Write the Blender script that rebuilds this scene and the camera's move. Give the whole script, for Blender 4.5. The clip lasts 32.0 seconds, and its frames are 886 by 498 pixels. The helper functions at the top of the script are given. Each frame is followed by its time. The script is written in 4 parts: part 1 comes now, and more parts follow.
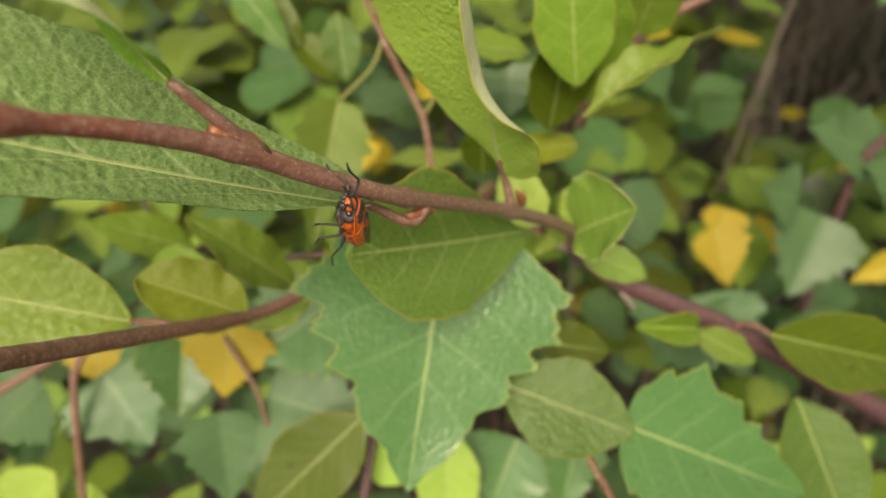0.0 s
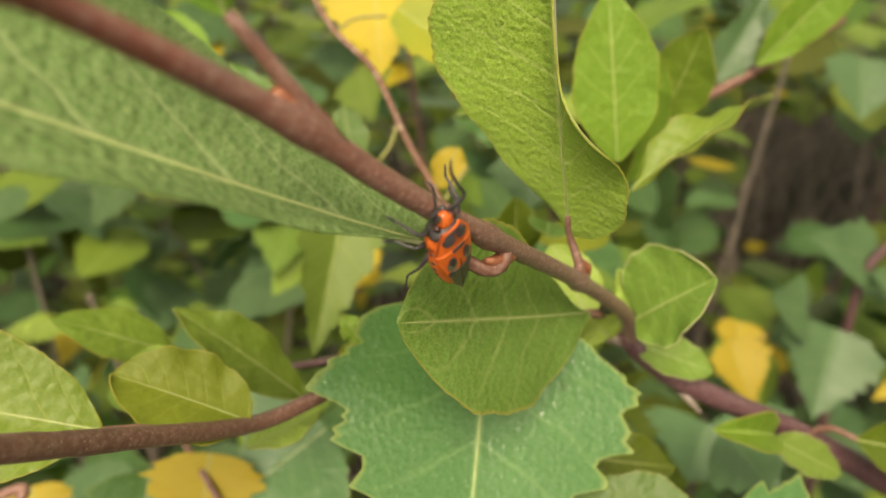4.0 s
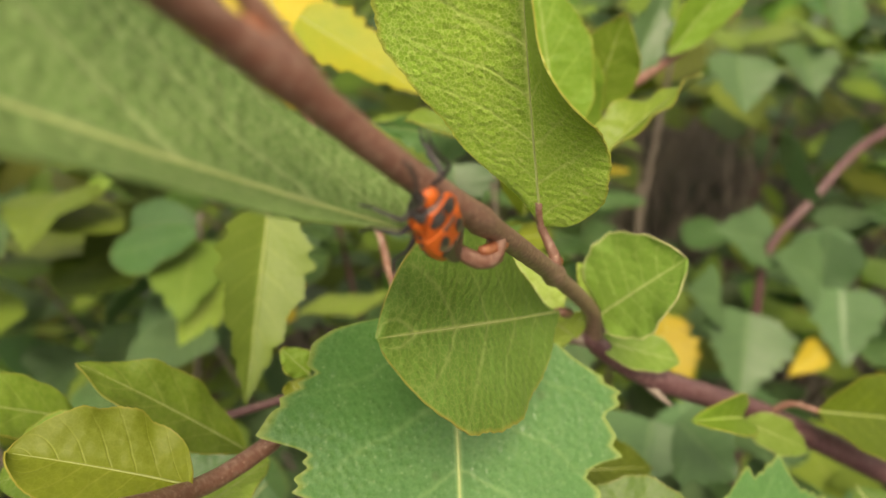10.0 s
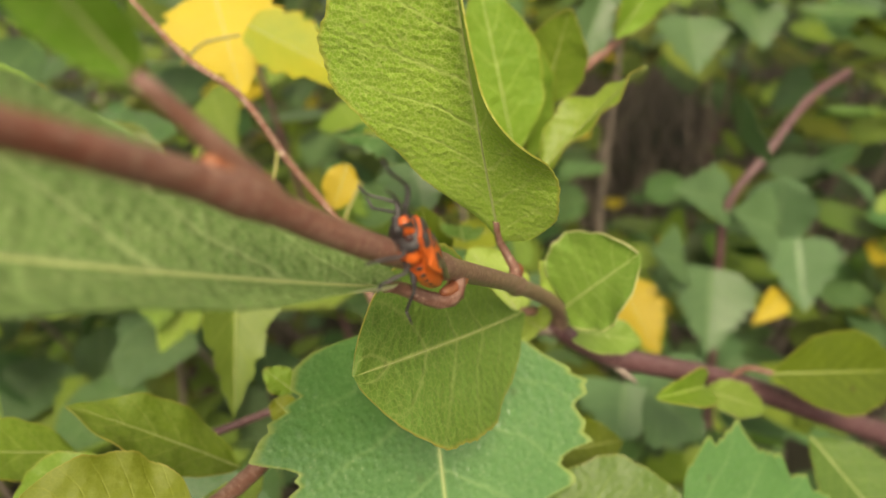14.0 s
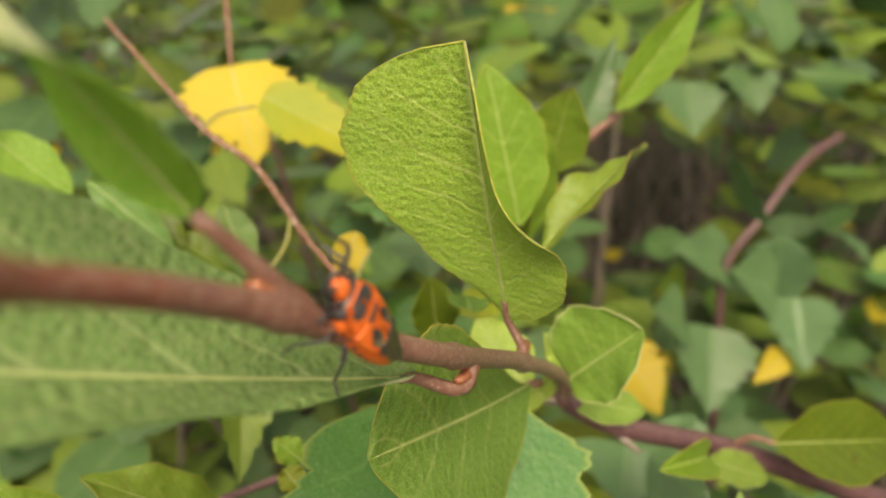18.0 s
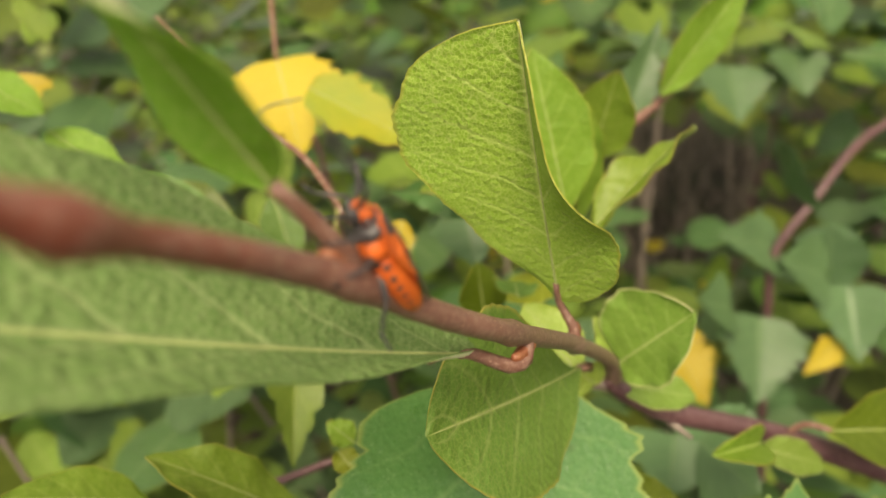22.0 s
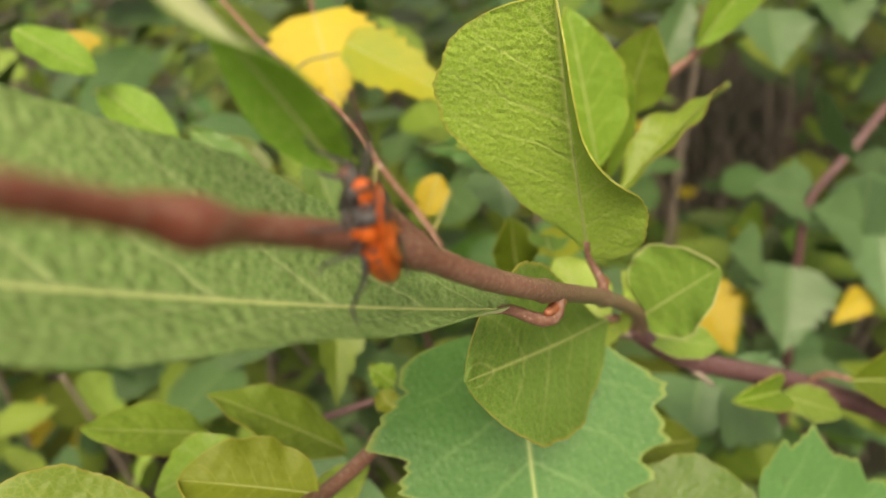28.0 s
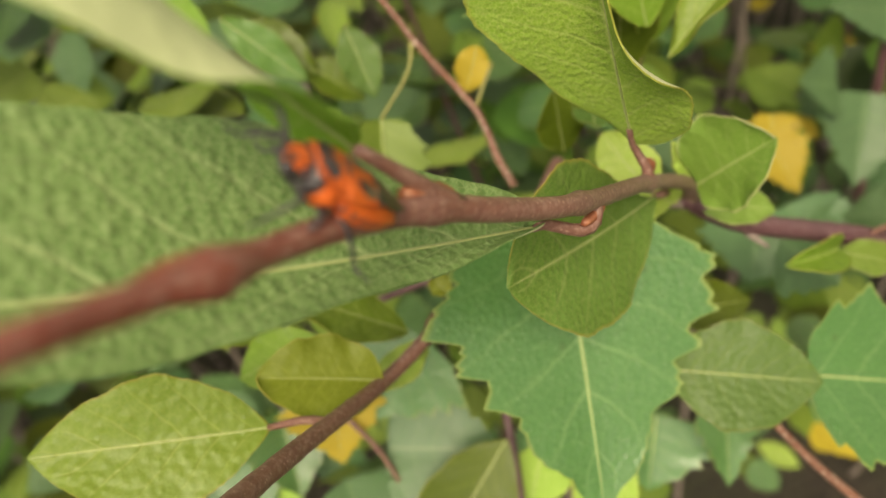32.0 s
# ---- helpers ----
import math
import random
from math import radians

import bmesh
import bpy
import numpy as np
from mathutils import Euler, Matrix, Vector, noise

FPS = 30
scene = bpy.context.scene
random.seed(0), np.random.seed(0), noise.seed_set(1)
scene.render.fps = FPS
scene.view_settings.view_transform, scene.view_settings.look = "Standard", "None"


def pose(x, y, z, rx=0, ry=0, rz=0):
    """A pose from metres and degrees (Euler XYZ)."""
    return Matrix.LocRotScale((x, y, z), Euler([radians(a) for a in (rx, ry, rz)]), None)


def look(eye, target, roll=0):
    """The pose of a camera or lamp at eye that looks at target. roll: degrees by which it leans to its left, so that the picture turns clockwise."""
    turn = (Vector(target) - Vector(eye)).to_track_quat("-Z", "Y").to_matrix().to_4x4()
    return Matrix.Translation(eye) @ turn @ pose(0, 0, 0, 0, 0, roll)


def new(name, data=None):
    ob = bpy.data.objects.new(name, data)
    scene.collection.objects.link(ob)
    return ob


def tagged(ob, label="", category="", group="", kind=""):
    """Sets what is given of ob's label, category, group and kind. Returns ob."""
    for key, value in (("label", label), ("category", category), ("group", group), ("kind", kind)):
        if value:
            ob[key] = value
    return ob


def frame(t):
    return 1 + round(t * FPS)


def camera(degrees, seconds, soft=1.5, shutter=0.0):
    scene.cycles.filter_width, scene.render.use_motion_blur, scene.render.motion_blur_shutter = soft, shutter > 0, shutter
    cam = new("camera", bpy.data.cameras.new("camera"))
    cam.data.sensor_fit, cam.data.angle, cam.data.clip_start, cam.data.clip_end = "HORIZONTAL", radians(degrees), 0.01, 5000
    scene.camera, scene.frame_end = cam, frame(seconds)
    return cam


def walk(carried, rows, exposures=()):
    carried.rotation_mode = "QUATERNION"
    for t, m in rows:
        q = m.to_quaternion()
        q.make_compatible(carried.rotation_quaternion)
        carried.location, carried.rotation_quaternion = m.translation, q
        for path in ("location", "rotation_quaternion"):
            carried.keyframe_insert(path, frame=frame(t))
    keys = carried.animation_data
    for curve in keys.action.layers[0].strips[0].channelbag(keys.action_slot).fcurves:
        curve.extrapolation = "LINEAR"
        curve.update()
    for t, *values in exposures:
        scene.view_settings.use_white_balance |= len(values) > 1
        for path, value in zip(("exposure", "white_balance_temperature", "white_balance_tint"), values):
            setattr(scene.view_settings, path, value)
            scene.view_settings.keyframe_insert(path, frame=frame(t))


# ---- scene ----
# The plants are laid out in millimetres in a frame whose y runs ahead of the first camera; PLANT sets it into the world.
PLANT = Matrix.Translation((0, 0, 0.70)) @ pose(0, 0, 0, -28, 0, 0)
MM = 0.001
cam = camera(68.4, 32.0, soft=1.6)
cam.data.dof.use_dof = True
cam.data.dof.focus_distance = 0.057
cam.data.dof.aperture_fstop = 23.0
PATH = [
    (0, 4.24, 1.42, 3.10, 76.09, 1.10, 2.02),
    (0.5, 0.51, 3.45, -2.11, 79.04, -0.33, -0.50),
    (1, 1.35, 5.03, -1.31, 80.11, 0.75, -0.95),
    (1.5, 0.85, 5.83, -6.71, 82.45, -0.12, -1.14),
    (2, -3.18, 9.69, -6.83, 84.07, 0.62, -1.22),
    (2.5, -8.84, 12.71, -7.39, 86.01, 1.79, -2.00),
    (3, -6.78, 13.39, -1.38, 84.92, 3.79, 0.39),
    (3.5, -7.39, 13.93, -6.26, 88.64, 2.00, -1.06),
    (5.5, -6.86, 16.74, -9.01, 89.37, 2.08, -2.23),
    (6, -6.11, 16.56, -8.47, 88.35, 1.98, -1.88),
    (6.5, -8.58, 17.40, -10.10, 89.68, 1.79, -4.10),
    (7, -11.39, 18.95, -10.87, 90.16, 1.94, -5.29),
    (7.5, -13.48, 19.83, -10.92, 90.57, 2.18, -6.02),
    (8, -15.26, 22.41, -10.79, 90.40, 2.37, -7.01),
    (8.5, -14.00, 22.91, -10.05, 90.48, 3.95, -8.33),
    (9, -11.57, 23.02, -10.24, 90.60, 6.44, -9.17),
    (9.5, -13.03, 24.90, -11.42, 90.74, 6.70, -10.43),
    (10, -13.71, 24.37, -10.55, 91.09, 7.67, -10.65),
    (10.5, -12.18, 22.59, -10.85, 90.56, 8.12, -10.09),
    (11, -8.84, 21.09, -7.92, 88.47, 11.35, -8.87),
    (11.5, -12.11, 22.29, -7.69, 87.43, 11.75, -11.31),
    (12, -11.81, 20.55, -5.96, 86.38, 11.51, -11.96),
    (12.5, -12.62, 20.35, -4.75, 86.15, 11.76, -12.44),
    (13, -12.47, 19.80, -4.86, 86.21, 12.21, -12.28),
    (13.5, -12.44, 20.27, -4.23, 86.71, 12.18, -13.14),
    (15.5, -12.91, 20.98, -6.78, 88.49, 13.02, -12.20),
    (16, -12.32, 19.37, -6.72, 88.24, 13.65, -10.90),
    (16.5, -13.79, 20.76, -7.43, 89.26, 14.28, -11.03),
    (17, -13.04, 18.90, -3.50, 89.13, 13.38, -10.85),
    (17.5, -14.48, 19.73, -3.95, 90.32, 12.84, -11.78),
    (18, -13.59, 17.93, -0.68, 91.38, 11.76, -13.20),
    (18.5, -14.45, 18.41, -1.40, 93.00, 11.71, -14.05),
    (19, -14.75, 18.47, -2.27, 93.09, 11.74, -13.72),
    (19.5, -14.08, 18.24, -1.56, 91.74, 12.05, -12.18),
    (20, -14.72, 18.20, -2.05, 91.48, 12.01, -11.51),
    (20.5, -15.41, 18.62, -2.12, 91.87, 12.18, -11.10),
    (21, -15.09, 16.87, -1.86, 92.20, 12.15, -10.37),
    (21.5, -15.28, 17.29, -1.01, 91.85, 12.18, -10.38),
    (22, -15.52, 17.74, -1.68, 91.63, 12.34, -9.90),
    (22.5, -15.57, 17.14, -1.22, 91.20, 12.08, -9.21),
    (23, -15.59, 15.70, -0.90, 92.58, 11.87, -9.70),
    (23.5, -15.14, 14.95, 0.18, 91.83, 11.35, -9.80),
    (24, -14.91, 14.98, -0.18, 91.48, 11.54, -9.62),
    (24.5, -14.65, 14.60, -0.10, 91.04, 11.77, -9.19),
    (25, -15.24, 14.48, -0.18, 90.53, 11.49, -8.87),
    (25.5, -15.17, 13.88, 0.13, 90.25, 11.38, -8.74),
    (27.5, -16.35, 13.11, 1.25, 87.61, 12.10, -7.85),
    (28, -16.82, 13.33, 0.14, 87.23, 12.09, -7.31),
    (28.5, -17.25, 13.16, 0.15, 86.86, 11.85, -7.64),
    (29, -16.78, 12.40, 0.44, 86.60, 11.86, -7.36),
    (29.5, -16.67, 11.32, 1.18, 86.00, 11.86, -6.77),
    (30, -16.28, 13.18, -1.83, 86.56, 12.64, -7.03),
    (30.5, -16.55, 15.70, -1.69, 85.83, 13.52, -8.07),
    (31, -14.65, 14.95, 0.32, 83.51, 14.28, -6.83),
    (31.5, -16.28, 12.74, 2.48, 78.79, 14.84, -4.59),
    (32, -12.96, 13.50, 6.66, 74.18, 16.96, -2.69),
]

walk(cam, [(t, PLANT @ pose(x * MM, y * MM, z * MM, rx, ry, rz)) for t, x, y, z, rx, ry, rz in PATH],
     exposures=((0, 0.79, 8250, 11), (2, 0.80, 8250, 11), (3, 0.90, 8400, 12), (6, 1.0, 8500, 12), (30, 0.99, 8500, 12), (31, 0.96, 8450, 12), (32, 0.85, 8250, 12)))

# ---- light: an even, bright overcast sky with a weak broad sun ----
world = bpy.data.worlds.new("overcast")
scene.world = world
world.use_nodes = True
wt = world.node_tree
sky = wt.nodes.new("ShaderNodeTexSky")
sky.sky_type, sky.sun_disc = "NISHITA", False
sky.sun_elevation, sky.sun_rotation = radians(48), radians(200)
sky.air_density, sky.dust_density, sky.ozone_density = 1.0, 4.0, 1.0
desat = wt.nodes.new("ShaderNodeHueSaturation")
desat.inputs["Saturation"].default_value = 0.12
wt.links.new(sky.outputs[0], desat.inputs["Color"])
wt.links.new(desat.outputs[0], wt.nodes["Background"].inputs["Color"])
wt.nodes["Background"].inputs["Strength"].default_value = 0.118
sun = new("sun", bpy.data.lights.new("sun", "SUN"))
sun.data.energy, sun.data.angle, sun.data.color = 1.5, radians(22), (1.0, 0.93, 0.82)
sun.matrix_world = look((-0.1, -0.75, 1.75), (0, 0.2, 0.4))

# ---- materials ----
def nodes(name, rough=0.5):
    m = bpy.data.materials.new(name)
    m.use_nodes = True
    b = m.node_tree.nodes["Principled BSDF"]
    b.inputs["Roughness"].default_value = rough
    return m, m.node_tree.nodes, m.node_tree.links, b


def math_node(n, k, op, a, b=None, c=None, clamp=False):
    x = n.new("ShaderNodeMath")
    x.operation, x.use_clamp = op, clamp
    for i, v in enumerate((a, b, c)):
        if v is None:
            continue
        if isinstance(v, (int, float)):
            x.inputs[i].default_value = v
        else:
            k.new(v, x.inputs[i])
    return x.outputs[0]


def mix(n, k, fac, a, b, kind="MIX"):
    x = n.new("ShaderNodeMix")
    x.data_type, x.blend_type = "RGBA", kind
    for sock, v in ((x.inputs[0], fac), (x.inputs[6], a), (x.inputs[7], b)):
        if isinstance(v, (int, float)):
            sock.default_value = v
        elif isinstance(v, tuple):
            sock.default_value = (*v, 1)
        else:
            k.new(v, sock)
    return x.outputs[2]


def noise_tex(n, k, coord, scale, detail=4.0, rough=0.55):
    x = n.new("ShaderNodeTexNoise")
    x.inputs["Scale"].default_value, x.inputs["Detail"].default_value, x.inputs["Roughness"].default_value = scale, detail, rough
    k.new(coord, x.inputs["Vector"])
    return x.outputs["Fac"]


def ramp(n, k, fac, lo, hi):
    x = n.new("ShaderNodeMapRange")
    x.inputs[1].default_value, x.inputs[2].default_value = lo, hi
    k.new(fac, x.inputs[0])
    return x.outputs[0]


def leaf_material(name, base, vein, dark, rough=0.45, veins=7.0, slope=1.6, relief=0.35, glow=0.24, cell=1500.0, side_vein=0.4, spots=0.0, edge=None, far=False, net_mix=0.13, dots=0.0, hue=0.022, sheen=0.3):
    """A leaf: colour over u (across) and v (along), side veins, net of small veins, blotches and a thin translucent body."""
    m, n, k, b = nodes(name, rough)
    b.inputs["Specular IOR Level"].default_value = sheen
    uv = n.new("ShaderNodeUVMap").outputs[0]
    sep = n.new("ShaderNodeSeparateXYZ")
    k.new(uv, sep.inputs[0])
    tc = n.new("ShaderNodeTexCoord").outputs["Object"]
    rnd = n.new("ShaderNodeNewGeometry").outputs["Random Per Island"] if far else n.new("ShaderNodeObjectInfo").outputs["Random"]
    across = math_node(n, k, "MULTIPLY", math_node(n, k, "ABSOLUTE", math_node(n, k, "SUBTRACT", sep.outputs[0], 0.5)), 2.0)
    wob = noise_tex(n, k, tc, 130.0, 3.0)
    ph = math_node(n, k, "ADD", math_node(n, k, "SUBTRACT", math_node(n, k, "MULTIPLY", sep.outputs[1], veins), math_node(n, k, "MULTIPLY", across, slope)), math_node(n, k, "MULTIPLY", wob, 0.6))
    saw = math_node(n, k, "ABSOLUTE", math_node(n, k, "SUBTRACT", math_node(n, k, "FRACT", ph), 0.5))
    side = math_node(n, k, "SUBTRACT", 1.0, ramp(n, k, saw, 0.0, 0.07), clamp=True)
    side = math_node(n, k, "MULTIPLY", side, math_node(n, k, "SUBTRACT", 1.0, math_node(n, k, "MULTIPLY", across, 0.75), clamp=True))
    mid = math_node(n, k, "SUBTRACT", 1.0, ramp(n, k, across, 0.0, 0.035), clamp=True)
    vor = n.new("ShaderNodeTexVoronoi")
    vor.feature = "DISTANCE_TO_EDGE"
    vor.inputs["Scale"].default_value = cell
    k.new(tc, vor.inputs["Vector"])
    net = math_node(n, k, "SUBTRACT", 1.0, ramp(n, k, vor.outputs["Distance"], 0.0, 0.10), clamp=True)
    big = noise_tex(n, k, tc, 55.0, 5.0)
    fine = noise_tex(n, k, tc, 900.0, 3.0)
    c = mix(n, k, ramp(n, k, big, 0.35, 0.7), base, dark)
    c = mix(n, k, math_node(n, k, "MULTIPLY", net, net_mix), c, vein)
    vor2 = n.new("ShaderNodeTexVoronoi")
    vor2.feature = "DISTANCE_TO_EDGE"
    vor2.inputs["Scale"].default_value = cell * 0.55
    k.new(tc, vor2.inputs["Vector"])
    net2 = math_node(n, k, "SUBTRACT", 1.0, ramp(n, k, vor2.outputs["Distance"], 0.0, 0.06), clamp=True)
    c = mix(n, k, math_node(n, k, "MULTIPLY", net2, 0.09), c, vein)
    c = mix(n, k, math_node(n, k, "MULTIPLY", ramp(n, k, fine, 0.55, 0.8), 0.15), c, vein)
    c = mix(n, k, math_node(n, k, "MULTIPLY", side, side_vein), c, vein)
    c = mix(n, k, math_node(n, k, "MULTIPLY", mid, 0.8), c, vein)
    if edge:
        c = mix(n, k, math_node(n, k, "MULTIPLY", ramp(n, k, across, 0.955, 1.0), 0.7), c, edge)
    if dots:
        gl = n.new("ShaderNodeTexVoronoi")
        gl.inputs["Scale"].default_value = 1100.0
        k.new(tc, gl.inputs["Vector"])
        c = mix(n, k, math_node(n, k, "MULTIPLY", math_node(n, k, "SUBTRACT", 1.0, ramp(n, k, gl.outputs["Distance"], 0.10, 0.2), clamp=True), dots), c, (0.55, 0.6, 0.42))
    if spots:
        sp = n.new("ShaderNodeTexVoronoi")
        sp.inputs["Scale"].default_value = 130.0
        k.new(tc, sp.inputs["Vector"])
        hit = math_node(n, k, "SUBTRACT", 1.0, ramp(n, k, sp.outputs["Distance"], 0.06, 0.11), clamp=True)
        c = mix(n, k, math_node(n, k, "MULTIPLY", hit, spots), c, (0.05, 0.03, 0.01))
    h = n.new("ShaderNodeHueSaturation")
    k.new(c, h.inputs["Color"])
    k.new(math_node(n, k, "ADD", math_node(n, k, "MULTIPLY", rnd, 0.05 if far else hue), 0.475 if far else 0.5 - hue / 2), h.inputs["Hue"])
    k.new(math_node(n, k, "ADD", math_node(n, k, "MULTIPLY", rnd, 0.9 if far else 0.3), 0.45 if far else 0.85), h.inputs["Value"])
    col = h.outputs[0]
    k.new(col, b.inputs["Base Color"])
    k.new(math_node(n, k, "ADD", math_node(n, k, "MULTIPLY", big, 0.25), rough - 0.12), b.inputs["Roughness"])
    bump = n.new("ShaderNodeBump")
    bump.inputs["Strength"].default_value, bump.inputs["Distance"].default_value = relief, 0.00022
    pil = n.new("ShaderNodeTexVoronoi")
    pil.feature = "SMOOTH_F1"
    pil.inputs["Scale"].default_value = cell * 0.7
    k.new(tc, pil.inputs["Vector"])
    height = math_node(n, k, "SUBTRACT", math_node(n, k, "MULTIPLY", fine, 0.5), math_node(n, k, "ADD", math_node(n, k, "MULTIPLY", pil.outputs["Distance"], 1.1), math_node(n, k, "MULTIPLY", side, 0.25)))
    k.new(height, bump.inputs["Height"])
    k.new(bump.outputs[0], b.inputs["Normal"])
    tr = n.new("ShaderNodeBsdfTranslucent")
    k.new(mix(n, k, 1.0, col, (1.0, 1.0, 0.45), "MULTIPLY"), tr.inputs["Color"])
    ms = n.new("ShaderNodeMixShader")
    ms.inputs[0].default_value = glow
    k.new(b.outputs[0], ms.inputs[1])
    k.new(tr.outputs[0], ms.inputs[2])
    k.new(ms.outputs[0], n["Material Output"].inputs[0])
    return m


def bark_material(name, base, dark, light, rough=0.45, specks=0.0, scale=500.0, old=None, young=None):
    m, n, k, b = nodes(name, rough)
    tc = n.new("ShaderNodeTexCoord").outputs["Object"]
    big, fine = noise_tex(n, k, tc, 120.0, 4.0), noise_tex(n, k, tc, scale * 3, 4.0)
    c = mix(n, k, ramp(n, k, big, 0.3, 0.72), base, dark)
    # along the twig the bark turns from young red to older grey-brown
    for shade, lo, hi in [o for o in (old, young) if o]:
        sx = n.new("ShaderNodeSeparateXYZ")
        k.new(tc, sx.inputs[0])
        part_way = ramp(n, k, math_node(n, k, "ADD", sx.outputs[0], math_node(n, k, "MULTIPLY", math_node(n, k, "SUBTRACT", big, 0.5), 0.012)), *((lo, hi) if shade[0] < 0.2 else (hi, lo)))
        c = mix(n, k, math_node(n, k, "MULTIPLY", part_way, 0.75), c, shade)
    c = mix(n, k, math_node(n, k, "MULTIPLY", ramp(n, k, fine, 0.46, 0.72), 0.5), c, light)
    dust = noise_tex(n, k, tc, 6500.0, 2.0)
    c = mix(n, k, math_node(n, k, "MULTIPLY", ramp(n, k, dust, 0.55, 0.75), 0.35), c, light)
    if name == "pale_midrib":
        k.new(c, b.inputs["Base Color"])
        return m
    streak = n.new("ShaderNodeMapping")
    streak.inputs["Scale"].default_value = (0.55, 0.35, 1.6)
    k.new(tc, streak.inputs["Vector"])
    c = mix(n, k, math_node(n, k, "MULTIPLY", ramp(n, k, noise_tex(n, k, streak.outputs[0], 1700.0, 3.0), 0.5, 0.68), 0.35), c, tuple(x * 0.5 for x in dark))
    lent = n.new("ShaderNodeTexVoronoi")
    lent.inputs["Scale"].default_value = 1500.0
    k.new(tc, lent.inputs["Vector"])
    c = mix(n, k, math_node(n, k, "MULTIPLY", math_node(n, k, "SUBTRACT", 1.0, ramp(n, k, lent.outputs["Distance"], 0.08, 0.22), clamp=True), 0.55), c, tuple(min(0.6, x * 1.35) for x in light))
    if specks:
        v = n.new("ShaderNodeTexVoronoi")
        v.inputs["Scale"].default_value = 900.0
        k.new(tc, v.inputs["Vector"])
        c = mix(n, k, math_node(n, k, "MULTIPLY", math_node(n, k, "SUBTRACT", 1.0, ramp(n, k, v.outputs["Distance"], 0.15, 0.3), clamp=True), specks), c, light)
    k.new(c, b.inputs["Base Color"])
    bump = n.new("ShaderNodeBump")
    bump.inputs["Strength"].default_value, bump.inputs["Distance"].default_value = 0.4, 0.00018
    k.new(fine, bump.inputs["Height"])
    k.new(bump.outputs[0], b.inputs["Normal"])
    return m


WILLOW = leaf_material("willow_leaf_top", (0.280, 0.455, 0.064), (0.60, 0.68, 0.26), (0.190, 0.350, 0.040), 0.42, 7, 1.5, 0.75, cell=2500, side_vein=0.40, net_mix=0.45, edge=(0.36, 0.34, 0.07))
WILLOW_RIM = leaf_material("willow_leaf_pale_rim", (0.16, 0.28, 0.045), (0.36, 0.44, 0.15), (0.115, 0.22, 0.03), 0.5, 6, 1.5, 0.8, cell=1300, edge=(0.55, 0.52, 0.28))
WILLOW_FELT = leaf_material("willow_leaf_felted", (0.150, 0.245, 0.075), (0.48, 0.54, 0.28), (0.105, 0.185, 0.052), 0.60, 9, 1.7, 1.1, cell=2000, side_vein=0.34, net_mix=0.22)
WILLOW_DARK = leaf_material("willow_leaf_olive", (0.078, 0.118, 0.008), (0.20, 0.25, 0.04), (0.052, 0.085, 0.006), 0.42, 8, 2.2, 0.45, edge=(0.24, 0.24, 0.03), spots=0.5)
UNDER = leaf_material("leaf_underside", (0.64, 0.68, 0.42), (0.72, 0.74, 0.50), (0.56, 0.61, 0.36), 0.65, 8, 2.2, 0.6, 0.2)
UNDER_SOFT = leaf_material("leaf_underside_soft", (0.52, 0.57, 0.31), (0.60, 0.62, 0.38), (0.45, 0.50, 0.25), 0.65, 8, 2.2, 0.6, 0.2)
UNDER_GREEN = leaf_material("leaf_underside_green", (0.20, 0.28, 0.08), (0.34, 0.42, 0.18), (0.16, 0.23, 0.06), 0.6, 8, 2.2, 0.5, 0.25)
BIRCH = leaf_material("birch_leaf_top", (0.071, 0.176, 0.047), (0.26, 0.38, 0.15), (0.054, 0.146, 0.038), 0.30, 5.5, 1.2, 0.7, 0.2, 1800, side_vein=0.34, spots=0.25, dots=0.14, edge=(0.28, 0.32, 0.08), sheen=0.6)
WILLOW_DULL = leaf_material("willow_leaf_dull", (0.085, 0.180, 0.034), (0.22, 0.32, 0.09), (0.060, 0.135, 0.024), 0.42, 7, 1.5, 0.9, edge=(0.2, 0.22, 0.05))
# lit copy of the willow leaf: light on a shaded leaf put in colour
WILLOW_LIT = leaf_material("willow_leaf_lit", (0.21, 0.38, 0.05), (0.45, 0.55, 0.2), (0.15, 0.30, 0.03), 0.5, 9, 1.7, 1.2, 0.5, cell=1250, net_mix=0.3, side_vein=0.2)
WILLOW_BROAD = leaf_material("willow_leaf_broad", (0.122, 0.272, 0.052), (0.44, 0.54, 0.20), (0.098, 0.215, 0.028), 0.46, 6, 1.4, 0.85, cell=1700, side_vein=0.35, net_mix=0.2, edge=(0.40, 0.36, 0.08))
WILLOW_GREEN = leaf_material("willow_leaf_deep_green", (0.165, 0.280, 0.030), (0.42, 0.50, 0.15), (0.118, 0.220, 0.021), 0.42, 6, 1.4, 0.9, cell=1200, side_vein=0.35, edge=(0.34, 0.30, 0.06))
WILLOW_OLIVE = leaf_material("willow_leaf_yellow_olive", (0.185, 0.235, 0.020), (0.34, 0.38, 0.07), (0.145, 0.19, 0.014), 0.45, 7, 1.6, 0.6, edge=(0.34, 0.30, 0.06), spots=0.4)
BIRCH_LIGHT = leaf_material("birch_leaf_light", (0.15, 0.24, 0.035), (0.30, 0.38, 0.10), (0.11, 0.19, 0.03), 0.42, 7, 1.2, 0.4, 0.28, 2200)
BIRCH_GREY = leaf_material("birch_leaf_grey", (0.080, 0.165, 0.064), (0.16, 0.26, 0.11), (0.060, 0.130, 0.048), 0.36, 6, 1.2, 0.5, 0.22, 2200, sheen=0.4)
